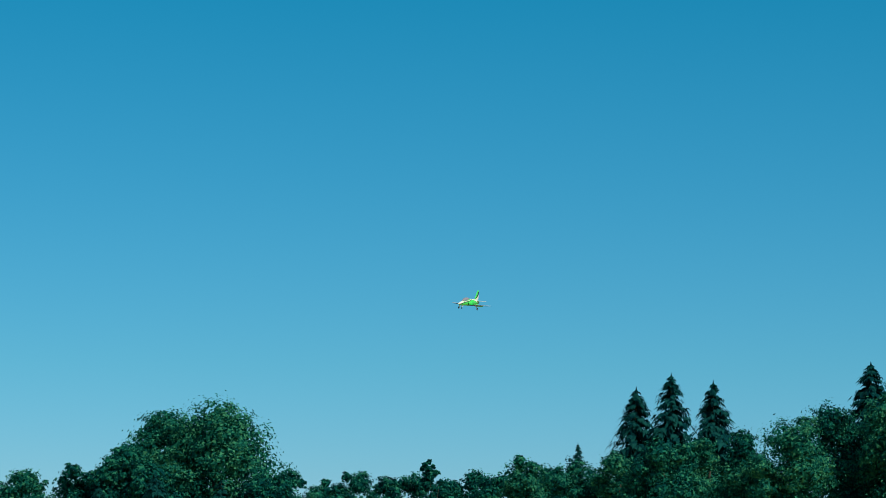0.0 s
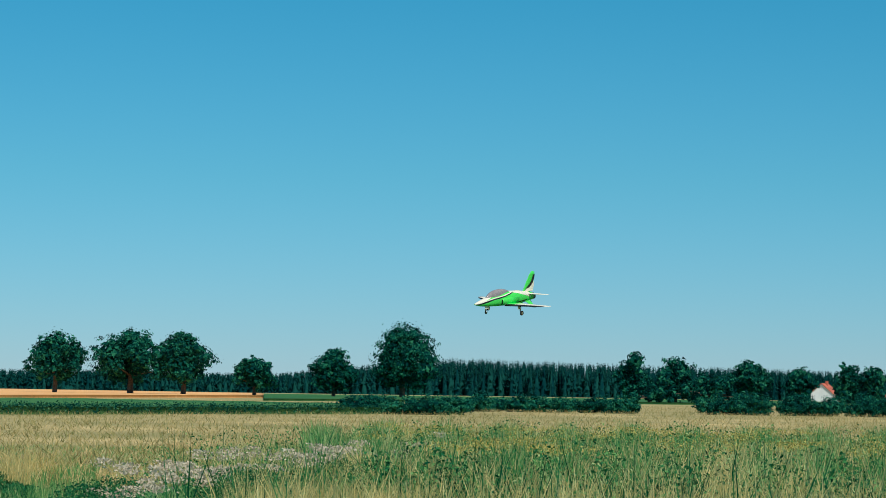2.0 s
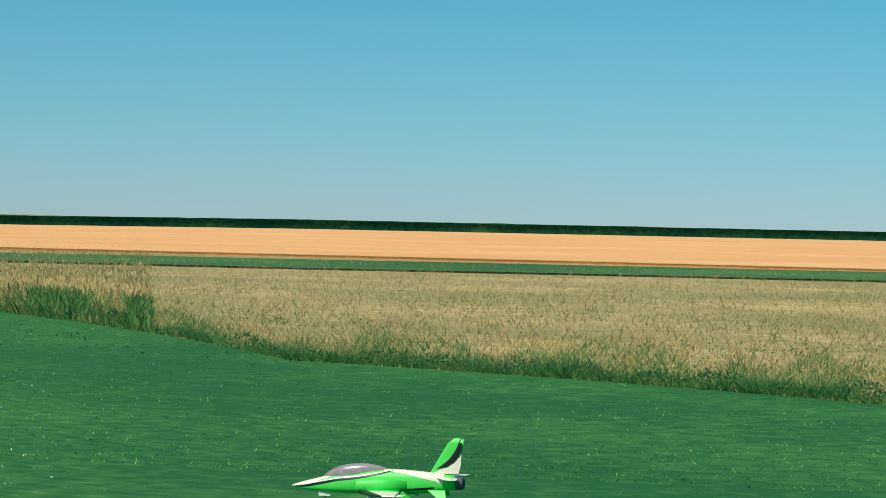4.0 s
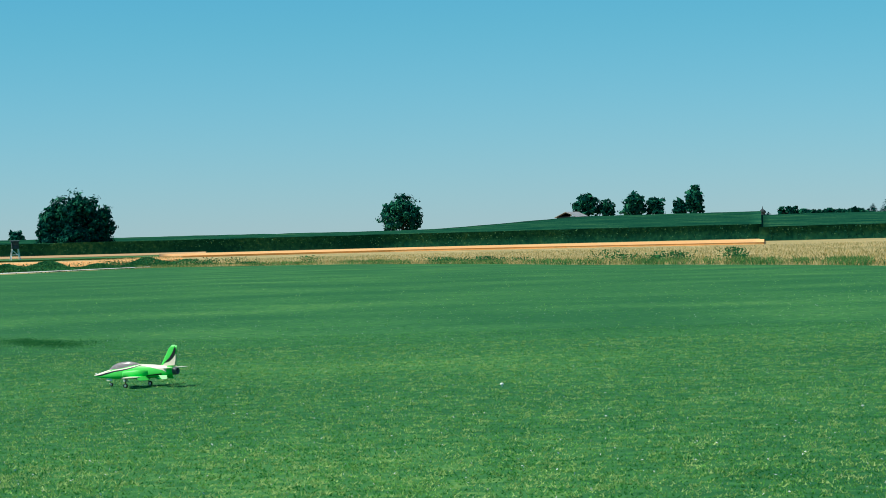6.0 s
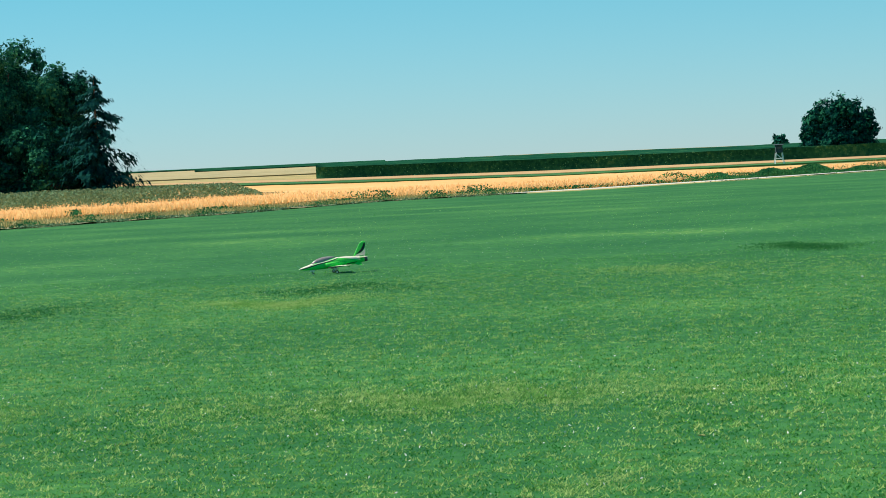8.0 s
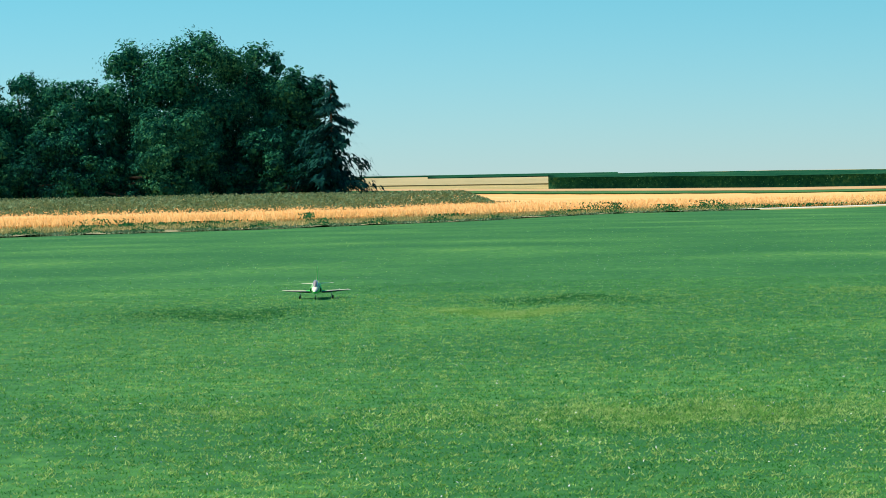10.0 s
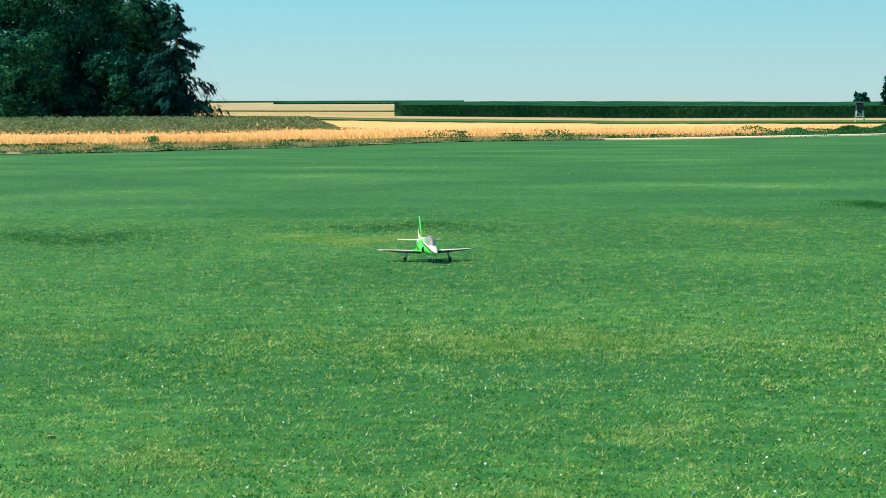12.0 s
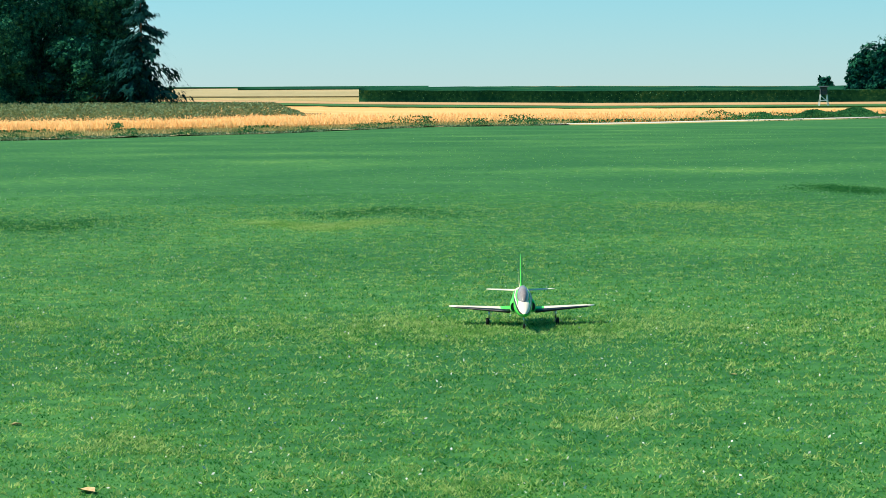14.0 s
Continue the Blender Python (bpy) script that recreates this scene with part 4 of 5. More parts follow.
for az, top, w in ((148.8, 1.28, 0.9), (148.42, 1.16, 0.7), (149.2, 1.12, 0.66), (148.15, 0.92, 0.46), (149.4, 0.85, 0.4)):
    broadleaf(az, 640, top, w, "broad dark tree in a skyline clump", 0.01, lobes=16, seed=int(az * 17), group="skyline clump", shape="wide")
broadleaf(150.0, 760, 0.5, 0.42, "small round bush on the skyline", 0.02, lobes=8, seed=9, shape="wide")
broadleaf(149.45, 700, 0.3, 0.3, "small round bush on the skyline", 0.02, lobes=8, seed=8, shape="wide")
# the wood in the south-west
for az, r, top, w in ((165.25, 262, 2.6, 1.3), (165.6, 262, 2.75, 1.6), (166.05, 260, 3.05, 1.4), (166.5, 258, 3.3, 2.1), (167.7, 255, 3.55, 2.4), (168.9, 258, 3.35, 2.1), (170.1, 255, 2.6, 2.0), (171.3, 258, 2.75, 2.0), (172.6, 258, 2.6, 2.2), (174.2, 258, 2.8, 2.2),
                      (166.0, 250, 1.5, 2.0), (168.0, 248, 1.9, 2.4), (170.2, 248, 1.6, 2.4), (172.5, 248, 1.7, 2.4)):
    broadleaf(az, r, top, w, "dark green tree in a dense wood behind the wheat", 0.01, lobes=20, mat=M_LEAF2 if int(az * 10) % 3 == 0 else M_LEAF, seed=int(az * 19), group="south-west wood", shape="wide")
larch(164.65, 246, 2.5, 1.7, "ragged larch with drooping boughs at the wood's end")

# ---- buildings and small structures ----
def barn():
    b = new("barn")
    tagged(b, "low weathered wooden field barn with a pale roof", "barn")
    base = spot(138.1, 880)
    b.matrix_basis = Matrix.Translation(base) @ Matrix.Rotation(radians(138.1 + 70), 4, "Z")
    part("wall", box(bmesh.new(), -3.2, 3.2, -5.5, 5.5, -0.5, 2.3), M_PLANK, b, "weathered board wall")
    for sg in (1, -1):
        bm = bmesh.new()
        loft(bm, [[(0, y, 3.9), (sg * 4.0, y, 2.1), (sg * 4.0, y, 1.95), (0, y, 3.75)] for y in (-6.2, 6.2)])
        part("roof", bm, M_SHEETROOF, b, "pale sheet roof")
    # dark panels on the solid wall paint the shade inside open bays
    for y in (-3, 0, 3):
        part("door", box(bmesh.new(), -3.26, -3.2, y - 1, y + 1, 0, 1.9), M_GLASSDARK, b, "dark panel painting the shade of an open bay")


def house(az, r, w, d, h, ridge, turn, label):
    b = new("house")
    tagged(b, label, "house")
    b.matrix_basis = Matrix.Translation(spot(az, r)) @ Matrix.Rotation(radians(turn), 4, "Z")
    bm = bmesh.new()
    loft(bm, [[(x, -d / 2, -1), (x, d / 2, -1), (x, d / 2, h), (x, 0, h + ridge), (x, -d / 2, h)] for x in (-w / 2, w / 2)])
    part("wall", bm, M_WALL, b, "white rendered wall")
    for sg in (1, -1):
        bm = bmesh.new()
        loft(bm, [[(x, 0, h + ridge + 0.25), (x, sg * (d / 2 + 0.5), h - 0.2), (x, sg * (d / 2 + 0.5), h - 0.38), (x, 0, h + ridge + 0.05)] for x in (-w / 2 - 0.4, w / 2 + 0.4)])
        part("roof", bm, M_ROOF, b, "red tiled roof")
    for x in (-w / 4, w / 4):
        for sg in (1, -1):
            win = part("window", box(bmesh.new(), x - 0.5, x + 0.5, sg * d / 2 - 0.03, sg * d / 2 + 0.03, 1.0, 2.2), M_GLASSDARK, b, "dark window")
            part("sill", box(bmesh.new(), x - 0.6, x + 0.6, sg * (d / 2 + 0.06) - 0.06, sg * (d / 2 + 0.06) + 0.06, 0.92, 1.0), M_WALL, win)
    part("chimney", box(bmesh.new(), -0.4, 0.4, 0.4, 1.1, h + ridge - 0.6, h + ridge + 0.9), M_ROOF, b, "brick chimney")


def hide(az, r):
    b = new("hunting_hide")
    tagged(b, "dark wooden hunting hide on four legs by the wheat", "hunting hide")
    b.matrix_basis = Matrix.Translation(spot(az, r, 0.6)) @ Matrix.Rotation(radians(az + 8), 4, "Z")
    part("cabin", box(bmesh.new(), -0.55, 0.55, -0.55, 0.55, 1.45, 2.75, 0.02), M_PLANK, b, "dark board cabin")
    part("window", box(bmesh.new(), -0.57, -0.55, -0.35, 0.35, 2.1, 2.4), M_GLASSDARK, b, "dark window slit")
    bm = bmesh.new()
    loft(bm, [[(x, -0.8, 2.75 + 0.08 * x), (x, 0.8, 2.75 + 0.08 * x), (x, 0.8, 2.83 + 0.08 * x), (x, -0.8, 2.83 + 0.08 * x)] for x in (-0.8, 0.8)])
    part("roof", bm, M_PLANK, b, "flat board roof")
    for x in (-1, 1):
        for y in (-1, 1):
            part("leg", rod(bmesh.new(), (x * 0.8, y * 0.8, -0.8), (x * 0.5, y * 0.5, 1.5), 0.06, seg=8), M_WALL, b, "pale leg")
    part("brace", rod(bmesh.new(), (-0.68, -0.68, 0.2), (-0.52, 0.52, 1.3), 0.06, seg=6), M_WALL, b, "pale brace")
    part("brace", rod(bmesh.new(), (-0.66, 0.66, 0.5), (-0.66, -0.66, 0.5), 0.06, seg=6), M_WALL, b, "pale brace")


def sheeted_heap(az, r):
    ob = new("sheeted_heap")
    tagged(ob, "cream sheeted heap lying on the wheat field", "heap")
    ob.matrix_basis = Matrix.Translation(spot(az, r, 0.4)) @ Matrix.Rotation(radians(az + 90), 4, "Z")
    rings = []
    for q, z in ((1.0, -0.3), (0.97, 0.15), (0.86, 0.6), (0.66, 0.95), (0.4, 1.2), (0.12, 1.32)):
        rings.append([(2.0 * q * math.cos(a) * (1 + 0.06 * math.sin(3 * a + z)) - 0.25 * z, 1.3 * q * math.sin(a), z + 0.1 * math.cos(a * 2 + 1) * q) for a in np.linspace(0, 6.2832, 21)[:-1]])
    part("sheet", loft(bmesh.new(), rings), M_SACK, ob, "cream plastic sheet", True)
    for k in range(7):
        a = k * 0.9
        bm = bmesh.new()
        bmesh.ops.create_cone(bm, cap_ends=True, segments=10, radius1=0.28, radius2=0.22, depth=0.22)
        me = part("tyre", bm, P_RUBBER, ob, "old tyre weighing the sheet")
        me.matrix_basis = Matrix.Translation((2.0 * math.cos(a), 1.3 * math.sin(a), 0.05))


def field_post(az, r):
    ob = new("field_post")
    tagged(ob, "thin pale boundary post standing in the wheat", "post")
    ob.matrix_basis = Matrix.Translation(spot(az, r))
    part("pole", rod(bmesh.new(), (0, 0, -0.2), (0, 0, 1.7), 0.09, 0.08, 8), M_WALL, ob, "pale pole")
    part("cap", rod(bmesh.new(), (0, 0, 1.7), (0, 0, 1.85), 0.11, 0.05, 8), M_PLANK, ob, "dark cap")


def straw_stack(az, r):
    root = new("straw_stack")
    tagged(root, "small stack of orange straw bales beside skyline trees", "straw stack")
    root.matrix_basis = Matrix.Translation(spot(az, r, 0.3)) @ Matrix.Rotation(radians(az + 90), 4, "Z")
    for k, z in ((-1, 0), (0, 0), (1, 0), (-0.5, 1), (0.5, 1)):
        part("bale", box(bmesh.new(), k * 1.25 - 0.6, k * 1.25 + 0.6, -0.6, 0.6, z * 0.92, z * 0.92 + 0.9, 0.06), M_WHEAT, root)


def church_tower(az, r):
    root = new("church_tower")
    tagged(root, "far church tower with a dark onion dome", "church tower")
    root.matrix_basis = Matrix.Translation(spot(az, r, 0)) @ Matrix.Rotation(radians(az + 20), 4, "Z")
    part("tower", box(bmesh.new(), -1.3, 1.3, -1.3, 1.3, -8, 1.6, 0.05), M_WALL, root, "white tower")
    rings = [[(q * math.cos(a), q * math.sin(a), z) for a in np.linspace(0, 6.2832, 17)[:-1]] for q, z in ((1.5, 1.6), (1.55, 1.9), (1.25, 2.3), (1.6, 2.9), (1.7, 3.4), (1.3, 4.0), (0.6, 4.5), (0.25, 4.9), (0.05, 6.2))]
    part("onion_dome", loft(bmesh.new(), rings), M_PLANK, root, "dark onion dome", True)


straw_stack(129.62, 900)
church_tower(134.02, 1300)
sheeted_heap(50.87, 560)
field_post(51.35, 560)
barn()
house(26.98, 850, 6.5, 7, 3.0, 2.8, 190, "white house with a red tiled roof among trees")
house(25.55, 980, 4, 4, 1.9, 1.6, 100, "far house with a red tiled roof among trees")
hide(150.05, 440)

# ---- standing grass, weeds and crops ----
def edge_at(az):
    return np.interp(az, *zip(*LAWN_EDGE))


def vegetation():
    g = np.random.default_rng(42)
    # the mown lawn
    for k, (n, a0, a1, r0, r1, h, w) in enumerate(((400000, 118, 172, 9.3, 46, 0.013, 0.014), (170000, 44, 176, 20, 130, 0.022, 0.014), (60000, 44, 116, 14, 34, 0.010, 0.007))):
        az = g.uniform(a0, a1, n) + g.normal(0, 1.5, n)
        r = r0 + (r1 - r0) * g.random(n) ** (1.35 if k < 2 else 1.0)
        ok = r < edge_at(az) - 0.2
        short_grass("lawn_grass", "short mown grass blades on the airfield", az[ok], r[ok], h, w, M_BLADE, 10 + k)
    clover = "dark clover patch in the lawn"
    parched = "yellowed parched patch in the lawn"
    for a0, a1, r0, deep, mat, n in ((164.6, 169.5, 35.5, 1.1, M_CLOVERLEAF, 4300), (157.6, 161.6, 38, 0.9, M_CLOVERLEAF, 2700), (159.2, 162.4, 34.5, 0.6, M_PARCHED, 8000), (148.5, 150.6, 46.5, 1.1, M_CLOVERLEAF, 4300),
                                     (150.5, 163, 18.8, 0.7, M_PARCHED, 12000), (165.5, 168.5, 19.7, 0.4, M_PARCHED, 1500),
                                     (163.4, 166.2, 12.8, 0.35, M_PARCHED, 1800), (155.5, 159.5, 11.4, 0.25, M_PARCHED, 1600), (153.2, 155.8, 13.7, 0.2, M_PARCHED, 1100), (151, 154, 39.2, 0.9, M_PARCHED, 1800)):
        az = (a0 + a1) / 2 + g.normal(0, (a1 - a0) / 3.6, n)
        r = r0 + g.normal(0, deep, n) + 0.02 * r0 * np.sin(az * 2.1)
        short_grass("clover_patch" if mat is M_CLOVERLEAF else "parched_patch", clover if mat is M_CLOVERLEAF else parched, az, r, 0.018, 0.00035 * r0 + 0.004, mat, int(a0 * 10))
    # lighter clumps that the mower has missed
    n = 30000
    ca, cr = g.uniform(124, 173, n) + g.normal(0, 3, n), 9.3 + 32 * g.random(n) ** 1.2
    az, r = np.repeat(ca, 6) + np.degrees(g.normal(0, 0.022, n * 6) / np.repeat(cr, 6)), np.repeat(cr, 6) + g.normal(0, 0.022, n * 6)
    short_grass("grass_clumps", "lighter grass clumps in the mown lawn", az, r, 0.02, 0.013, M_PARCHED, 19)
    az, r = g.uniform(110, 172, 8000), 11 + 60 * g.random(8000) ** 1.2
    leaf_mass("clover_flowers", "white clover heads scattered in the lawn", az, r, 0.045, 0.009, M_CLOVER, 20, 0.8, "flowers")
    # dry meadow in the north
    az, r = scatter(g, 150000, 49, 122, 30, 175, 1.6)
    ok = (r > edge_at(az) + 0.6) & (r > 30)
    short_grass("meadow_grass", "thin dry standing meadow grass", az[ok], r[ok], 0.12, 0.022, M_MIXED, 21)
    az, r = scatter(g, 34000, 48, 120, 31, 150, 1.4)
    ok = (r > edge_at(az) + 2.5) & (np.sin(az * 2.1 + r * 0.11) + np.sin(az * 0.7 - r * 0.23) > 0.1)
    short_grass("dry_grass", "bleached dry grass patches in the meadow", az[ok], r[ok], 0.18, 0.02, M_DRY, 22)
    ca, cr = scatter(g, 420, 49, 118, 36, 150, 1.4)
    wide = g.uniform(0.2, 1.6, 420)
    az = np.repeat(ca, 60) + np.degrees(g.normal(0, 1, 25200) * np.repeat(wide, 60) / np.repeat(cr, 60))
    leaf_mass("weed_tufts", "green weed tufts in the meadow", az, np.repeat(cr, 60) + g.normal(0, 0.5, 25200), np.repeat(g.uniform(0.12, 0.38, 420), 60), 0.02, M_WEED, 23)
    n = 42000
    az = g.uniform(52, 112, n)
    r = edge_at(az) + g.random(n) ** 2.4 * (8 + 3 * np.sin(az * 1.3) + 2 * np.sin(az * 4.1))
    short_grass("verge_grass", "long green grass along the mown edge", az, r, 0.15 + 0.06 * np.sin(az * 2.3) * np.sin(az * 0.9), 0.014, M_WEED, 24)
    az = g.uniform(52, 112, 26000)
    r = edge_at(az) + 0.1 + g.random(26000) ** 1.8 * 1.6
    leaf_mass("verge_weeds", "dark leafy weeds along the mown edge", az, r, 0.17 + 0.1 * np.sin(az * 3.1) * np.sin(az * 1.2), 0.02, M_NETTLE, 60)
    # weeds and flowers in the north-east
    n = 140000
    az = g.uniform(14, 47, n)
    r = np.maximum(edge_at(az) + 0.2, 19) + 55 * g.random(n) ** 1.7
    low = np.where(r > 34, np.interp(az, [36, 41], [1, 0.25]) + 0.45 * (az > 42.5) * (r < 50), 1) * (0.8 + 0.2 * np.sin(az * 2.7 + r * 0.9))
    blades("tall_grass", "tall green grass with bent tips", az, r, np.interp(az, [40, 45], [0.55, 0.45]) * low, 0.011, M_TALL, 0.3, 25)
    az, r = scatter(g, 60000, 22, 46.5, 27, 90, 1.4)
    ok = np.sin(az * 1.7 + r * 0.2) + np.sin(az * 0.6 - r * 0.31) > np.interp(az, [30, 38, 41, 43], [1.1, 0.9, 1.2, 3])
    blades("tall_grass", "tall dry straw-coloured grass", az[ok], r[ok], np.interp(az[ok], [34, 39], [0.6, 0.22]), 0.010, M_DRY, 0.45, 26)
    ca, cr = np.concatenate([g.uniform(35.8, 39.4, 22), g.uniform(23, 34, 30), g.uniform(43.6, 45.2, 4)]), np.concatenate([g.uniform(27, 31, 22), g.uniform(29, 40, 30), g.uniform(42, 50, 4)])
    az, r = np.repeat(ca, 130) + g.normal(0, 0.3, 56 * 130), np.repeat(cr, 130) + g.normal(0, 0.25, 56 * 130)
    blades("straw_grass", "bleached straw tufts among the green grass", az, r, 0.6, 0.010, M_STRAW, 0.3, 51)
    az, r = scatter(g, 52000, 19.5, 38, 36, 76, 1.1)
    ok = np.sin(az * 2.3 + r * 0.17) + np.sin(az * 0.9 - r * 0.4) + g.normal(0, 0.5, len(az)) > -0.5
    blades("tall_grass", "tall lush grass among the flowering weeds", az[ok], r[ok], 0.72 + 0.14 * np.sin(az[ok] * 4.7), 0.026, M_TALL, 0.25, 61)
    ca, cr = g.uniform(20, 37, 70), g.uniform(36, 70, 70)
    az, r = np.repeat(ca, 90) + g.normal(0, 0.25, 6300), np.repeat(cr, 90) + g.normal(0, 0.6, 6300)
    blades("straw_grass", "bleached straw tufts among the weeds", az, r, 0.82, 0.022, M_STRAW, 0.28, 62)
    az, r = scatter(g, 6500, 15, 40, 22, 50, 1.1)
    blades("seed_stalks", "thin pale seed stalks above the weeds", az, r, 0.88, 0.012, M_STRAW, 0.32, 56)
    az, r = scatter(g, 450, 22, 41, 24, 46, 1.1)
    blades("dock_stalks", "dark upright weed stalks", az, r, 1.05, 0.02, M_NETTLE, 0.2, 57, category="weeds")
    az, r = scatter(g, 60000, 20, 50, 45, 300, 1.5)
    short_grass("meadow_grass", "dry meadow grass further off", az, r, 0.2, 0.035, M_MIXED, 27)
    az, r = scatter(g, 110000, 20, 43, 31, 72, 1.2)
    ok = (az < 36.5 + 6 * g.random(len(az)) ** 2 - (r - 31) * 0.03)
    az, r = az[ok], r[ok]
    h = 1.04 * (0.66 + 0.19 * np.sin(az * 3.7 + r * 0.5) + 0.19 * np.sin(az * 1.3 - r * 0.8)) * np.interp(az, [35.5, 39, 43], [1, 0.8, 0.6])
    half = len(az) * 3 // 5
    leaf_mass("tall_weeds", "tall dark green weeds with yellow flowers", az[:half], r[:half], h[:half], 0.033, M_NETTLE, 28)
    leaf_mass("tall_weeds", "tall mid green weeds with yellow flowers", az[half:], r[half:], h[half:] * 1.05, 0.031, M_TALL, 55)
    ca, cr = g.uniform(22.5, 36.8, 150), g.uniform(36, 62, 150)
    az, r = np.repeat(ca, 70) + g.normal(0, 0.22, 150 * 70), np.repeat(cr, 70) + g.normal(0, 0.3, 150 * 70)
    leaf_mass("yellow_flowers", "dull yellow flower heads over the weeds", az, r, 1.0, 0.017, M_YELLOW, 29, 0.86, "flowers")
    k, per = 60, 90
    ca = np.concatenate([g.uniform(41.7, 42.7, 7), g.uniform(37.2, 41.5, 43), g.uniform(35.2, 37.2, 10)])
    cr = np.interp(ca, [35.2, 37.5, 40, 41.4, 42.7], [50, 39, 32.5, 28, 27]) + g.normal(0, 1.1, k)
    az, r = np.repeat(ca, per) + g.normal(0, 0.13, k * per), np.repeat(cr, per) + g.normal(0, 0.1, k * per)
    leaf_mass("pale_flowers", "creamy pink flower heads among the weeds", az, r, np.repeat(g.uniform(0.66, 0.98, k), per), 0.021, M_PINK, 30, 0.88, "flowers")
    ca = np.concatenate([g.uniform(38.8, 40.6, 14), g.uniform(41.6, 43.2, 14), g.uniform(35, 38.5, 10)])
    cr = np.interp(ca, [35, 38, 40, 43.2], [44, 37, 31, 27]) + g.normal(0, 1.0, len(ca))
    az, r = np.repeat(ca, 420) + g.normal(0, 0.3, len(ca) * 420), np.repeat(cr, 420) + g.normal(0, 0.5, len(ca) * 420)
    leaf_mass("flower_stalks", "dark green stalks and leaves below pale flowers", az, r, 0.74, 0.017, M_NETTLE, 31)
    n = 95000
    az = g.uniform(43.8, 54, n)
    r0 = np.where(az > 47.1, edge_at(az) + 0.15, 34)
    r1 = np.interp(az, [43.8, 45.5, 47.5, 49.2, 50.6, 53, 54], [42, 49, 49, 47, 44, 40, 38.5])
    u = g.random(n)
    r = r0 + (r1 - r0) * u
    h = np.interp(az, [43.8, 44.7, 45.7, 47.5, 49.2, 50.6, 53, 54], [0.2, 0.42, 0.74, 0.70, 0.58, 0.45, 0.2, 0.08]) * (0.5 + 0.5 * np.sin(u * np.pi * 0.85)) * (0.86 + 0.14 * np.sin(az * 5 + r) + 0.16 * np.sin(az * 13.7 - r * 1.9) * np.sin(az * 4.1 + r * 2.7))
    leaf_mass("nettles", "dense dark green nettle bed beside the mown corner", az, r, h, 0.021, M_NETTLE, 32)
    az = g.uniform(46.9, 54, 9000)
    r = edge_at(az) + g.normal(0.15, 0.25, 9000)
    blades("verge_grass", "low grass between nettles and lawn", az, r, 0.14, 0.014, M_WEED, 0.8, 52)
    az = 51.5 - 16.5 * g.random(16000) + g.normal(0, 0.12, 16000)
    near = np.interp(az, [35, 43, 50.4, 51.7], [185, 155, 135, 142])
    leaf_mass("crop_leaves", "leaves of the low green crop", az, near - 0.8 + g.random(16000) ** 3 * np.interp(az, [50.4, 51.6], [40, 6]), 0.58, 0.085, M_CORNB, 34, 0.1, "crop")
    az, r = scatter(g, 42000, 8, 20.2, 58, 94, 1.1)
    blades("wheat", "ripe wheat standing by the hedge", az + g.normal(0, 0.2, 42000), r, 0.88, 0.03, M_WHEATB, 0.24, 33, category="wheat")
    # crops: leaves along the fronts of the maize
    for k, (a0, a1, near, n) in enumerate(((112, 133.9, [(112, 380), (123, 400), (133.9, 440)], 16000), (134.2, 160, [(134.2, 540), (142, 590), (150, 600), (160, 640)], 16000), (47.5, 58.3, [(47.5, 210), (51, 196), (58.3, 186)], 5000))):
        az = g.uniform(a0, a1, n)
        r = np.interp(az, *zip(*near)) - 1.0 + g.random(n) ** 2 * 40
        leaf_mass("maize_leaves", "maize leaves and tassels", az, r, (2.3, 3.0, 0.75)[k], 0.17 if k < 2 else 0.10, M_CORNB, 40 + k, 0.1, "maize")
    az = g.uniform(48, 61, 16000)
    n0, n1 = np.interp(az, [47.5, 51, 58.3, 61.4], [208, 190, 182, 400]), np.interp(az, [47.5, 51.5, 56, 61.4], [240, 300, 400, 430])
    leaf_mass("maize_leaves", "maize leaves over the whole slope", az, n0 + (n1 - n0) * g.random(16000) * np.interp(az, [55.5, 56.5], [0.7, 1]), 0.6, 0.16, M_CORNB, 59, 0.2, "maize")
    az, r = scatter(g, 30000, 146.5, 176, 0, 1)
    near = np.interp(az, [146.5, 149, 153.6, 158.6, 166, 176], [330, 235, 198, 190, 154, 140])
    blades("wheat", "ripe wheat along the field's edge", az, near - 0.6 + r ** 2.2 * 90, 0.5, 0.06, M_WHEATB, 0.35, 45, category="wheat")
    # rough strip between the lawn and the western fields
    n = 60000
    az = g.uniform(108, 147.5, n)
    e = edge_at(az)
    r = e + g.random(n) ** 1.5 * np.clip(330 - e, 20, 240)
    blades("rough_grass", "dry rough grass beyond the lawn", az, r, 0.24, 0.04, M_MIXED, 0.5, 46)
    az = g.uniform(108, 147.5, 36000)
    e = edge_at(az)
    r = e + g.random(36000) ** 1.4 * np.interp(az, [108, 123, 147], [16, 26, 30])
    ok = np.sin(az * 3.1) + np.sin(az * 7.7) * np.sin(az * 1.9) + g.normal(0, 0.8, len(az)) > -0.3
    blades("weeds", "green weeds along the lawn's far edge", az[ok], r[ok], 0.3, 0.04, M_WEED, 0.5, 47, category="weeds")
    ca = np.concatenate([g.uniform(145, 152, 26), g.uniform(156, 173, 18), g.uniform(134, 139, 5), g.uniform(123, 145, 14)])
    cr = np.interp(ca, [123, 138, 143, 147, 150, 154, 158.6, 161.5, 166, 175], [100, 175, 225, 240, 212, 186, 176, 152, 136, 122]) + g.uniform(-4, 8, len(ca))
    az = np.repeat(ca, 200) + g.normal(0, 1, len(ca) * 200) * np.repeat(g.uniform(0.05, 0.4, len(ca)), 200)
    r = np.repeat(cr, 200) + g.normal(0, 1.6, len(ca) * 200)
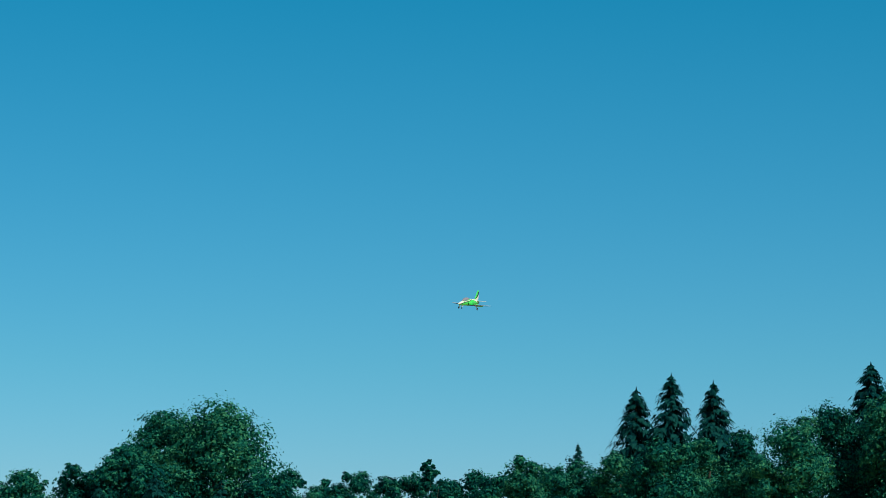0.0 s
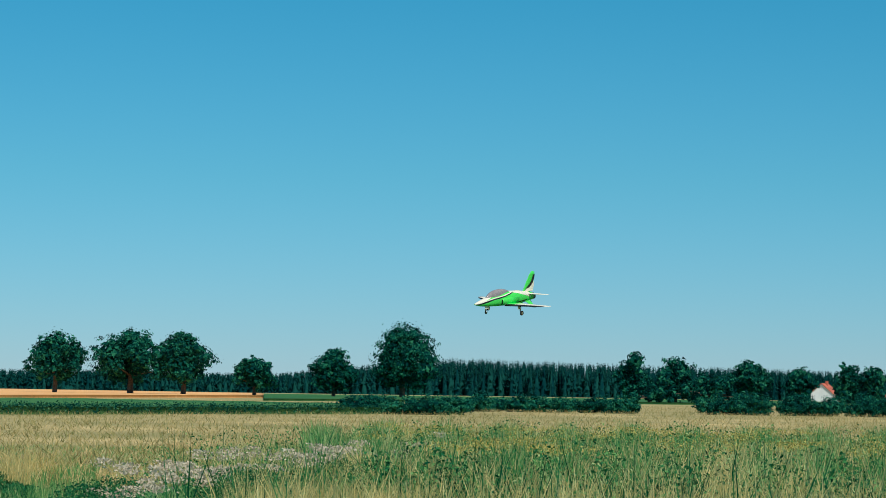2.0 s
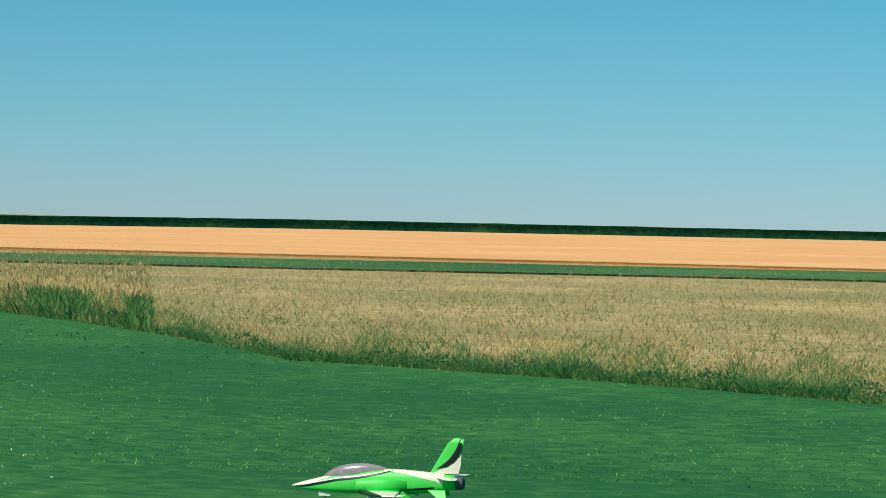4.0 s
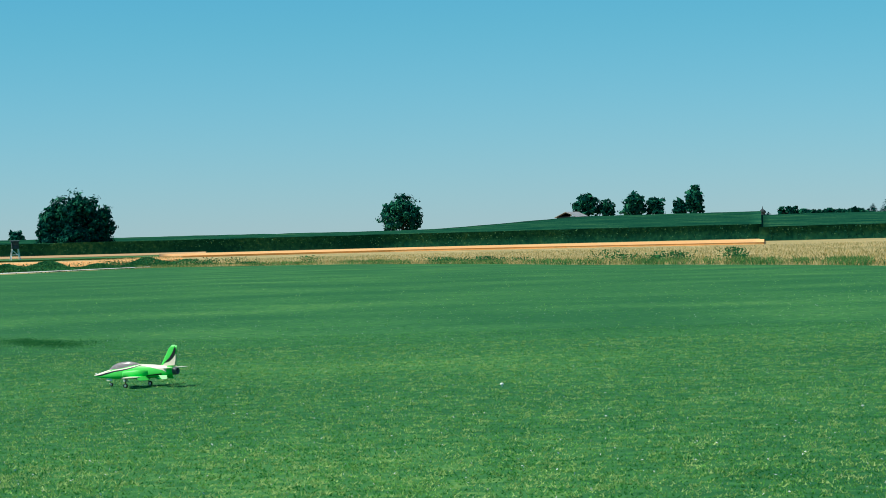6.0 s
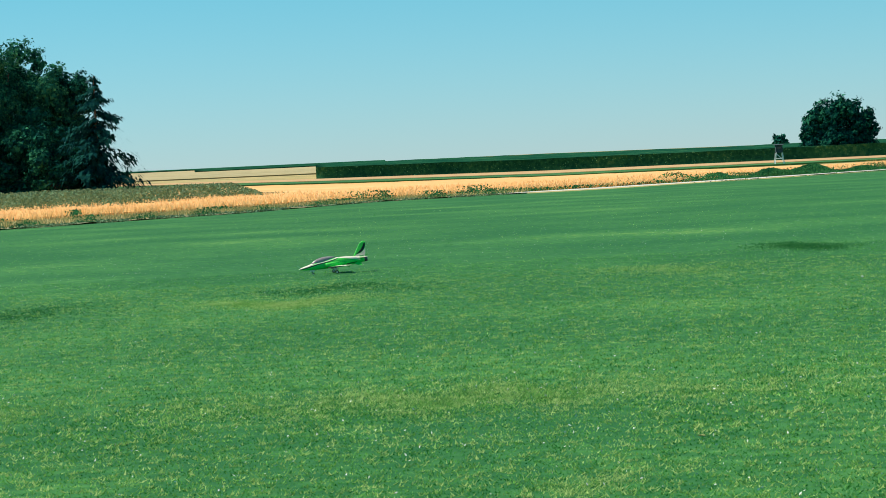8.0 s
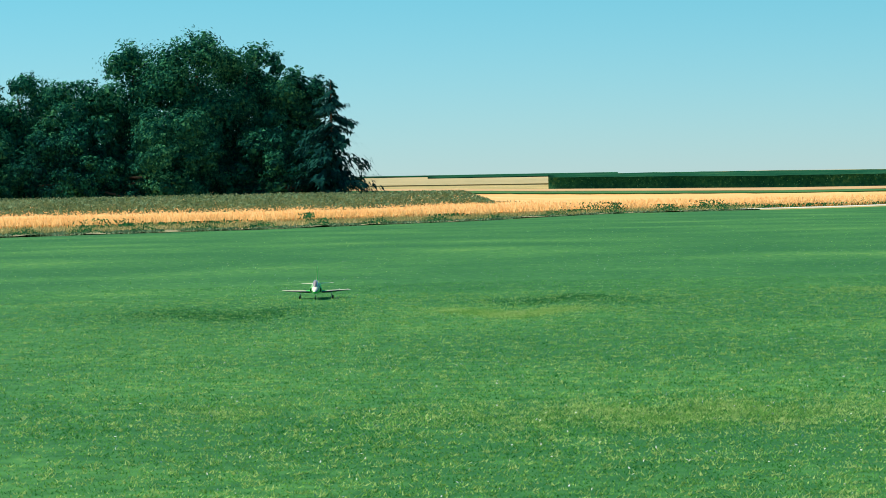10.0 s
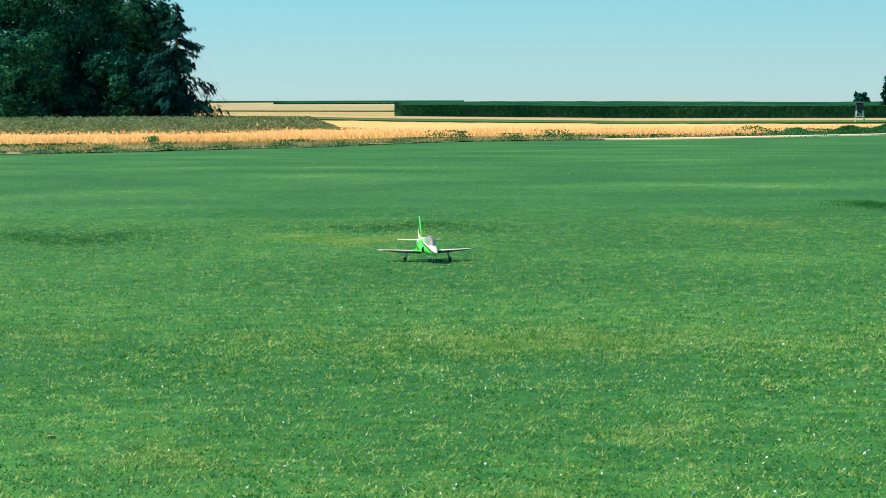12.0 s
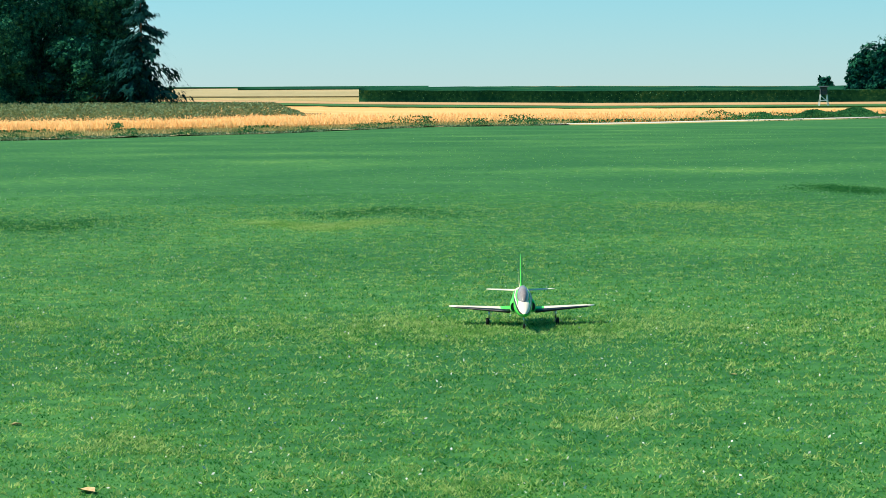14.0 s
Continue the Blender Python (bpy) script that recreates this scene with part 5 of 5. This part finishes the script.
    leaf_mass("roadside_weeds", "dark green weed clumps along the field edge", az, r, np.repeat(g.uniform(0.2, 0.8, len(ca)), 200), 0.08, M_NETTLE, 48)
    az = 161 + 15 * g.random(44000) + g.normal(0, 0.3, 44000)
    r = 212 + g.random(44000) * 30 + np.clip(164 - az, 0, 3) * 14
    leaf_mass("tall_weeds", "grey-green tall weeds before the wood", az, r, 1.45 * np.clip((az - 161) / 0.8, 0.2, 1), 0.12, M_MEADOWSWEET, 49)
    n = 22000
    az = np.concatenate([g.normal(149.2, 1.3, n), g.uniform(151, 157, 3000)])
    r = np.interp(az, [143, 147, 150, 154, 157.5], [228, 239, 219, 194, 180]) + g.random(n + 3000) * 14
    h = np.concatenate([0.5 + 0.45 * np.sin(az[:n] * 4.3) * np.sin(az[:n] * 1.9 + 1), np.full(3000, 0.3)])
    leaf_mass("track_weeds", "dense dark green weeds between track and wheat", az, r, np.clip(h, 0.2, 1), 0.10, M_NETTLE, 53)
    az = g.uniform(155.5, 176, 15000)
    r = np.interp(az, [155.5, 158.6, 161.5, 166, 176], [174, 166, 139, 122, 107]) + g.random(15000) ** 1.4 * 20
    leaf_mass("verge_weeds", "low dark weeds on the rutted verge", az, r, 0.28 * (0.6 + 0.4 * np.sin(az * 5)), 0.07, M_NETTLE, 54)
    az = g.uniform(155.5, 176, 16000)
    r = np.interp(az, [155.5, 158.6, 161.5, 166, 176], [174, 167, 141, 124, 109]) + g.random(16000) * 22
    blades("verge_grass", "dry rough verge grass", az, r, 0.28, 0.05, M_MIXED, 0.4, 50)
    az = g.uniform(155.5, 176, 20000)
    r = np.interp(az, [155.5, 158.6, 161.5, 166, 176], [173, 164.5, 137.5, 120.5, 106]) + g.random(20000) ** 1.3 * 12
    ok = np.sin(az * 9.1 + r * 0.7) + np.sin(az * 3.3 - r * 0.4) > -0.5
    leaf_mass("verge_weeds", "grey-green trodden weeds and clods on the verge", az[ok], r[ok], 0.16, 0.08, M_MEADOWSWEET, 58)


vegetation()

# ---- small things ----
def dead_leaf(az, r, size, turn):
    bm = bmesh.new()
    pts = [(-0.5, 0, 0.02), (-0.25, 0.2, 0.1), (0.1, 0.24, 0.12), (0.5, 0, 0.05), (0.15, -0.22, 0.1), (-0.2, -0.2, 0.13)]
    top = [bm.verts.new(Vector(p) * size) for p in pts]
    mid = bm.verts.new(Vector((0, 0, 0.0)) * size)
    for k in range(6):
        bm.faces.new((top[k], top[(k + 1) % 6], mid))
    me = bpy.data.meshes.new("dead_leaf")
    bm.to_mesh(me)
    bm.free()
    me.materials.append(M_DEADLEAF)
    ob = new("dead_leaf", me)
    ob.matrix_basis = Matrix.Translation(spot(az, r, 0.025)) @ Matrix.Rotation(turn, 4, "Z")
    tagged(ob, "dry curled brown leaf lying on the lawn", "leaf", "fallen leaves")


for az, r, s, t in ((165.94, 11.4, 0.14, 0.3), (167.42, 13.7, 0.08, 2.0), (151.96, 15.6, 0.05, 1.0)):
    dead_leaf(az, r, s, t)


def mushroom(az, r, s):
    root = new("mushroom")
    root.matrix_basis = Matrix.Translation(spot(az, r, 0.01))
    tagged(root, "small white mushroom in the mown grass", "mushroom", "lawn mushrooms")
    part("stalk", rod(bmesh.new(), (0, 0, 0), (0, 0, s), s * 0.2, s * 0.16, 8), M_CLOVER, root)
    rings = [[(q * s * math.cos(a), q * s * math.sin(a), z * s) for a in np.linspace(0, 6.2832, 13)[:-1]] for q, z in ((0.1, 0.8), (0.5, 0.82), (0.5, 0.95), (0.35, 1.2), (0.05, 1.3))]
    part("cap", loft(bmesh.new(), rings), M_CLOVER, root, "white cap", True)


for az, r, s in ((139.7, 28.5, 0.05), (148.4, 34, 0.035), (132.0, 24, 0.03)):
    mushroom(az, r, s)


def build_glider():
    g = new("glider")
    tagged(g, "small white model glider high over the fields", "glider")
    part("fuselage", loft(bmesh.new(), [[(x, q * math.cos(a), q * math.sin(a)) for a in np.linspace(0, 6.2832, 11)[:-1]] for x, q in ((0.55, 0.01), (0.45, 0.045), (0.2, 0.06), (-0.1, 0.035), (-0.75, 0.015))]), P_WHITE, g, "white fuselage", True)
    for sg in (1, -1):
        part("wing", loft(bmesh.new(), [[(x + dx, sg * y, z + dz) for x, dz in ((0.12, 0), (0.02, 0.014), (-0.12, 0), (0.02, -0.006))] for y, z, dx in ((0.03, 0.04, 0), (0.7, 0.07, -0.02), (1.25, 0.16, -0.07))]), P_WHITE, g, "long white wing", True)
        part("tailplane", loft(bmesh.new(), [[(x - 0.7, sg * y, 0.02 + dz) for x, dz in ((0.06, 0), (0, 0.006), (-0.07, 0), (0, -0.004))] for y in (0.01, 0.26)]), P_WHITE, g, "white tailplane")
    part("fin", loft(bmesh.new(), [[(x - 0.7, dy, z) for x, dy in ((0.08, 0), (0, 0.006), (-0.08, 0), (0, -0.006))] for z in (0.0, 0.22)]), P_WHITE, g, "white fin")
    return g


glider = build_glider()

# ---- motion of the jet: bearing, distance, height, heading, pitch, bank ----
jet = build_jet()
FLIGHT = [
    (0.0, 12.65, 64.8, 8.32, 168, -6, -7), (0.5, 16.3, 55.73, 6.65, 170, -6, -8), (1.0, 20.65, 47.2, 5.24, 174, -6, -9), (1.5, 26.25, 39.1, 3.95, 176, -6, -8),
    (1.8, 30.45, 34.45, 3.17, 177, -6, -7), (2.0, 33.85, 31.54, 2.65, 177, -6, -7), (2.2, 37.65, 28.84, 2.16, 177, -6, -7), (2.4, 42.15, 26.35, 1.7, 177, -5.5, -7.5),
    (2.6, 47.25, 24.5, 1.28, 177, -5, -8), (2.8, 53.16, 22.7, 0.955, 177, -3.2, -8.5), (3.0, 60.21, 20.8, 0.70, 177, -1.7, -9), (3.2, 68.14, 19.3, 0.48, 177, -0.8, -9),
    (3.7, 90.0, 17.82, 0.08, 178, 1, -4), (4.0, 103.0, 17.6, 0.0, 180, -1.5, 0), (4.6, 123.5, 19.89, 0.0, 189, -1.5, 0), (5.3, 138.1, 25.9, 0.0, 199, -1.5, 0),
    (5.5, 141.2, 27.57, 0.0, 201, -1.5, 0), (5.8, 145.3, 29.88, 0.0, 202, -1.5, 0), (6.0, 147.54, 30.89, 0.0, 203, -1.5, 0), (6.5, 152.0, 35.8, 0.0, 206, -1.5, 0),
    (7.0, 154.9, 40.05, 0.0, 209, -1.5, 0), (7.5, 157.5, 42.46, 0.0, 221, -1.5, 0), (8.0, 159.7, 44.31, 0.0, 256, -5, 0), (8.5, 161.6, 44.59, 0.0, 278, -5, 0),
    (8.7, 162.2, 44.21, 0.0, 284, -5, 0), (9.2, 163.9, 43.11, 0.0, 304, -1.5, 0), (9.8, 165.1, 41.07, 0.0, 334, -1.5, 0), (10.3, 164.6, 38.66, 0.0, 356, -1.5, 0),
    (10.8, 163.0, 36.08, 0.0, 376, -1.5, 0), (11.0, 162.34, 34.78, 0.0, 372, -1.5, 0), (11.5, 160.7, 31.82, 0.0, 364, -1.5, 0), (12.0, 159.3, 29.05, 0.0, 349, -1.5, 0),
    (12.5, 158.6, 26.09, 0.0, 342, -1.5, 0), (13.0, 158.0, 23.68, 0.0, 343, -1.5, 0), (13.5, 157.2, 21.28, 0.0, 345, -1.5, 0), (14.0, 156.5, 18.85, 0.0, 338, -1.5, 0)]


def jet_pose(az, d, z, head, pitch, bank):
    a = radians(az)
    return Matrix.Translation((d * math.cos(a), d * math.sin(a), z + float(land(az, d)) + 0.024 + 0.0004 * d)) @ Euler((radians(bank), radians(-pitch), radians(head))).to_matrix().to_4x4()


def motions():
    walk(jet, [(t, jet_pose(*row)) for t, *row in FLIGHT])
    rows = [(0.0, 51.6, 3.1), (2.4, 51.0, 3.62), (2.8, 50.95, 3.66), (3.2, 50.9, 3.7), (14.0, 49, 4.6)]
    walk(glider, [(t, Matrix.Translation(Vector((0, 0, EYE)) + 400 * Vector((math.cos(radians(a)) * math.cos(radians(e)), math.sin(radians(a)) * math.cos(radians(e)), math.sin(radians(e))))) @ Euler((radians(-22), 0, radians(a + 115))).to_matrix().to_4x4()) for t, a, e in rows])


motions()
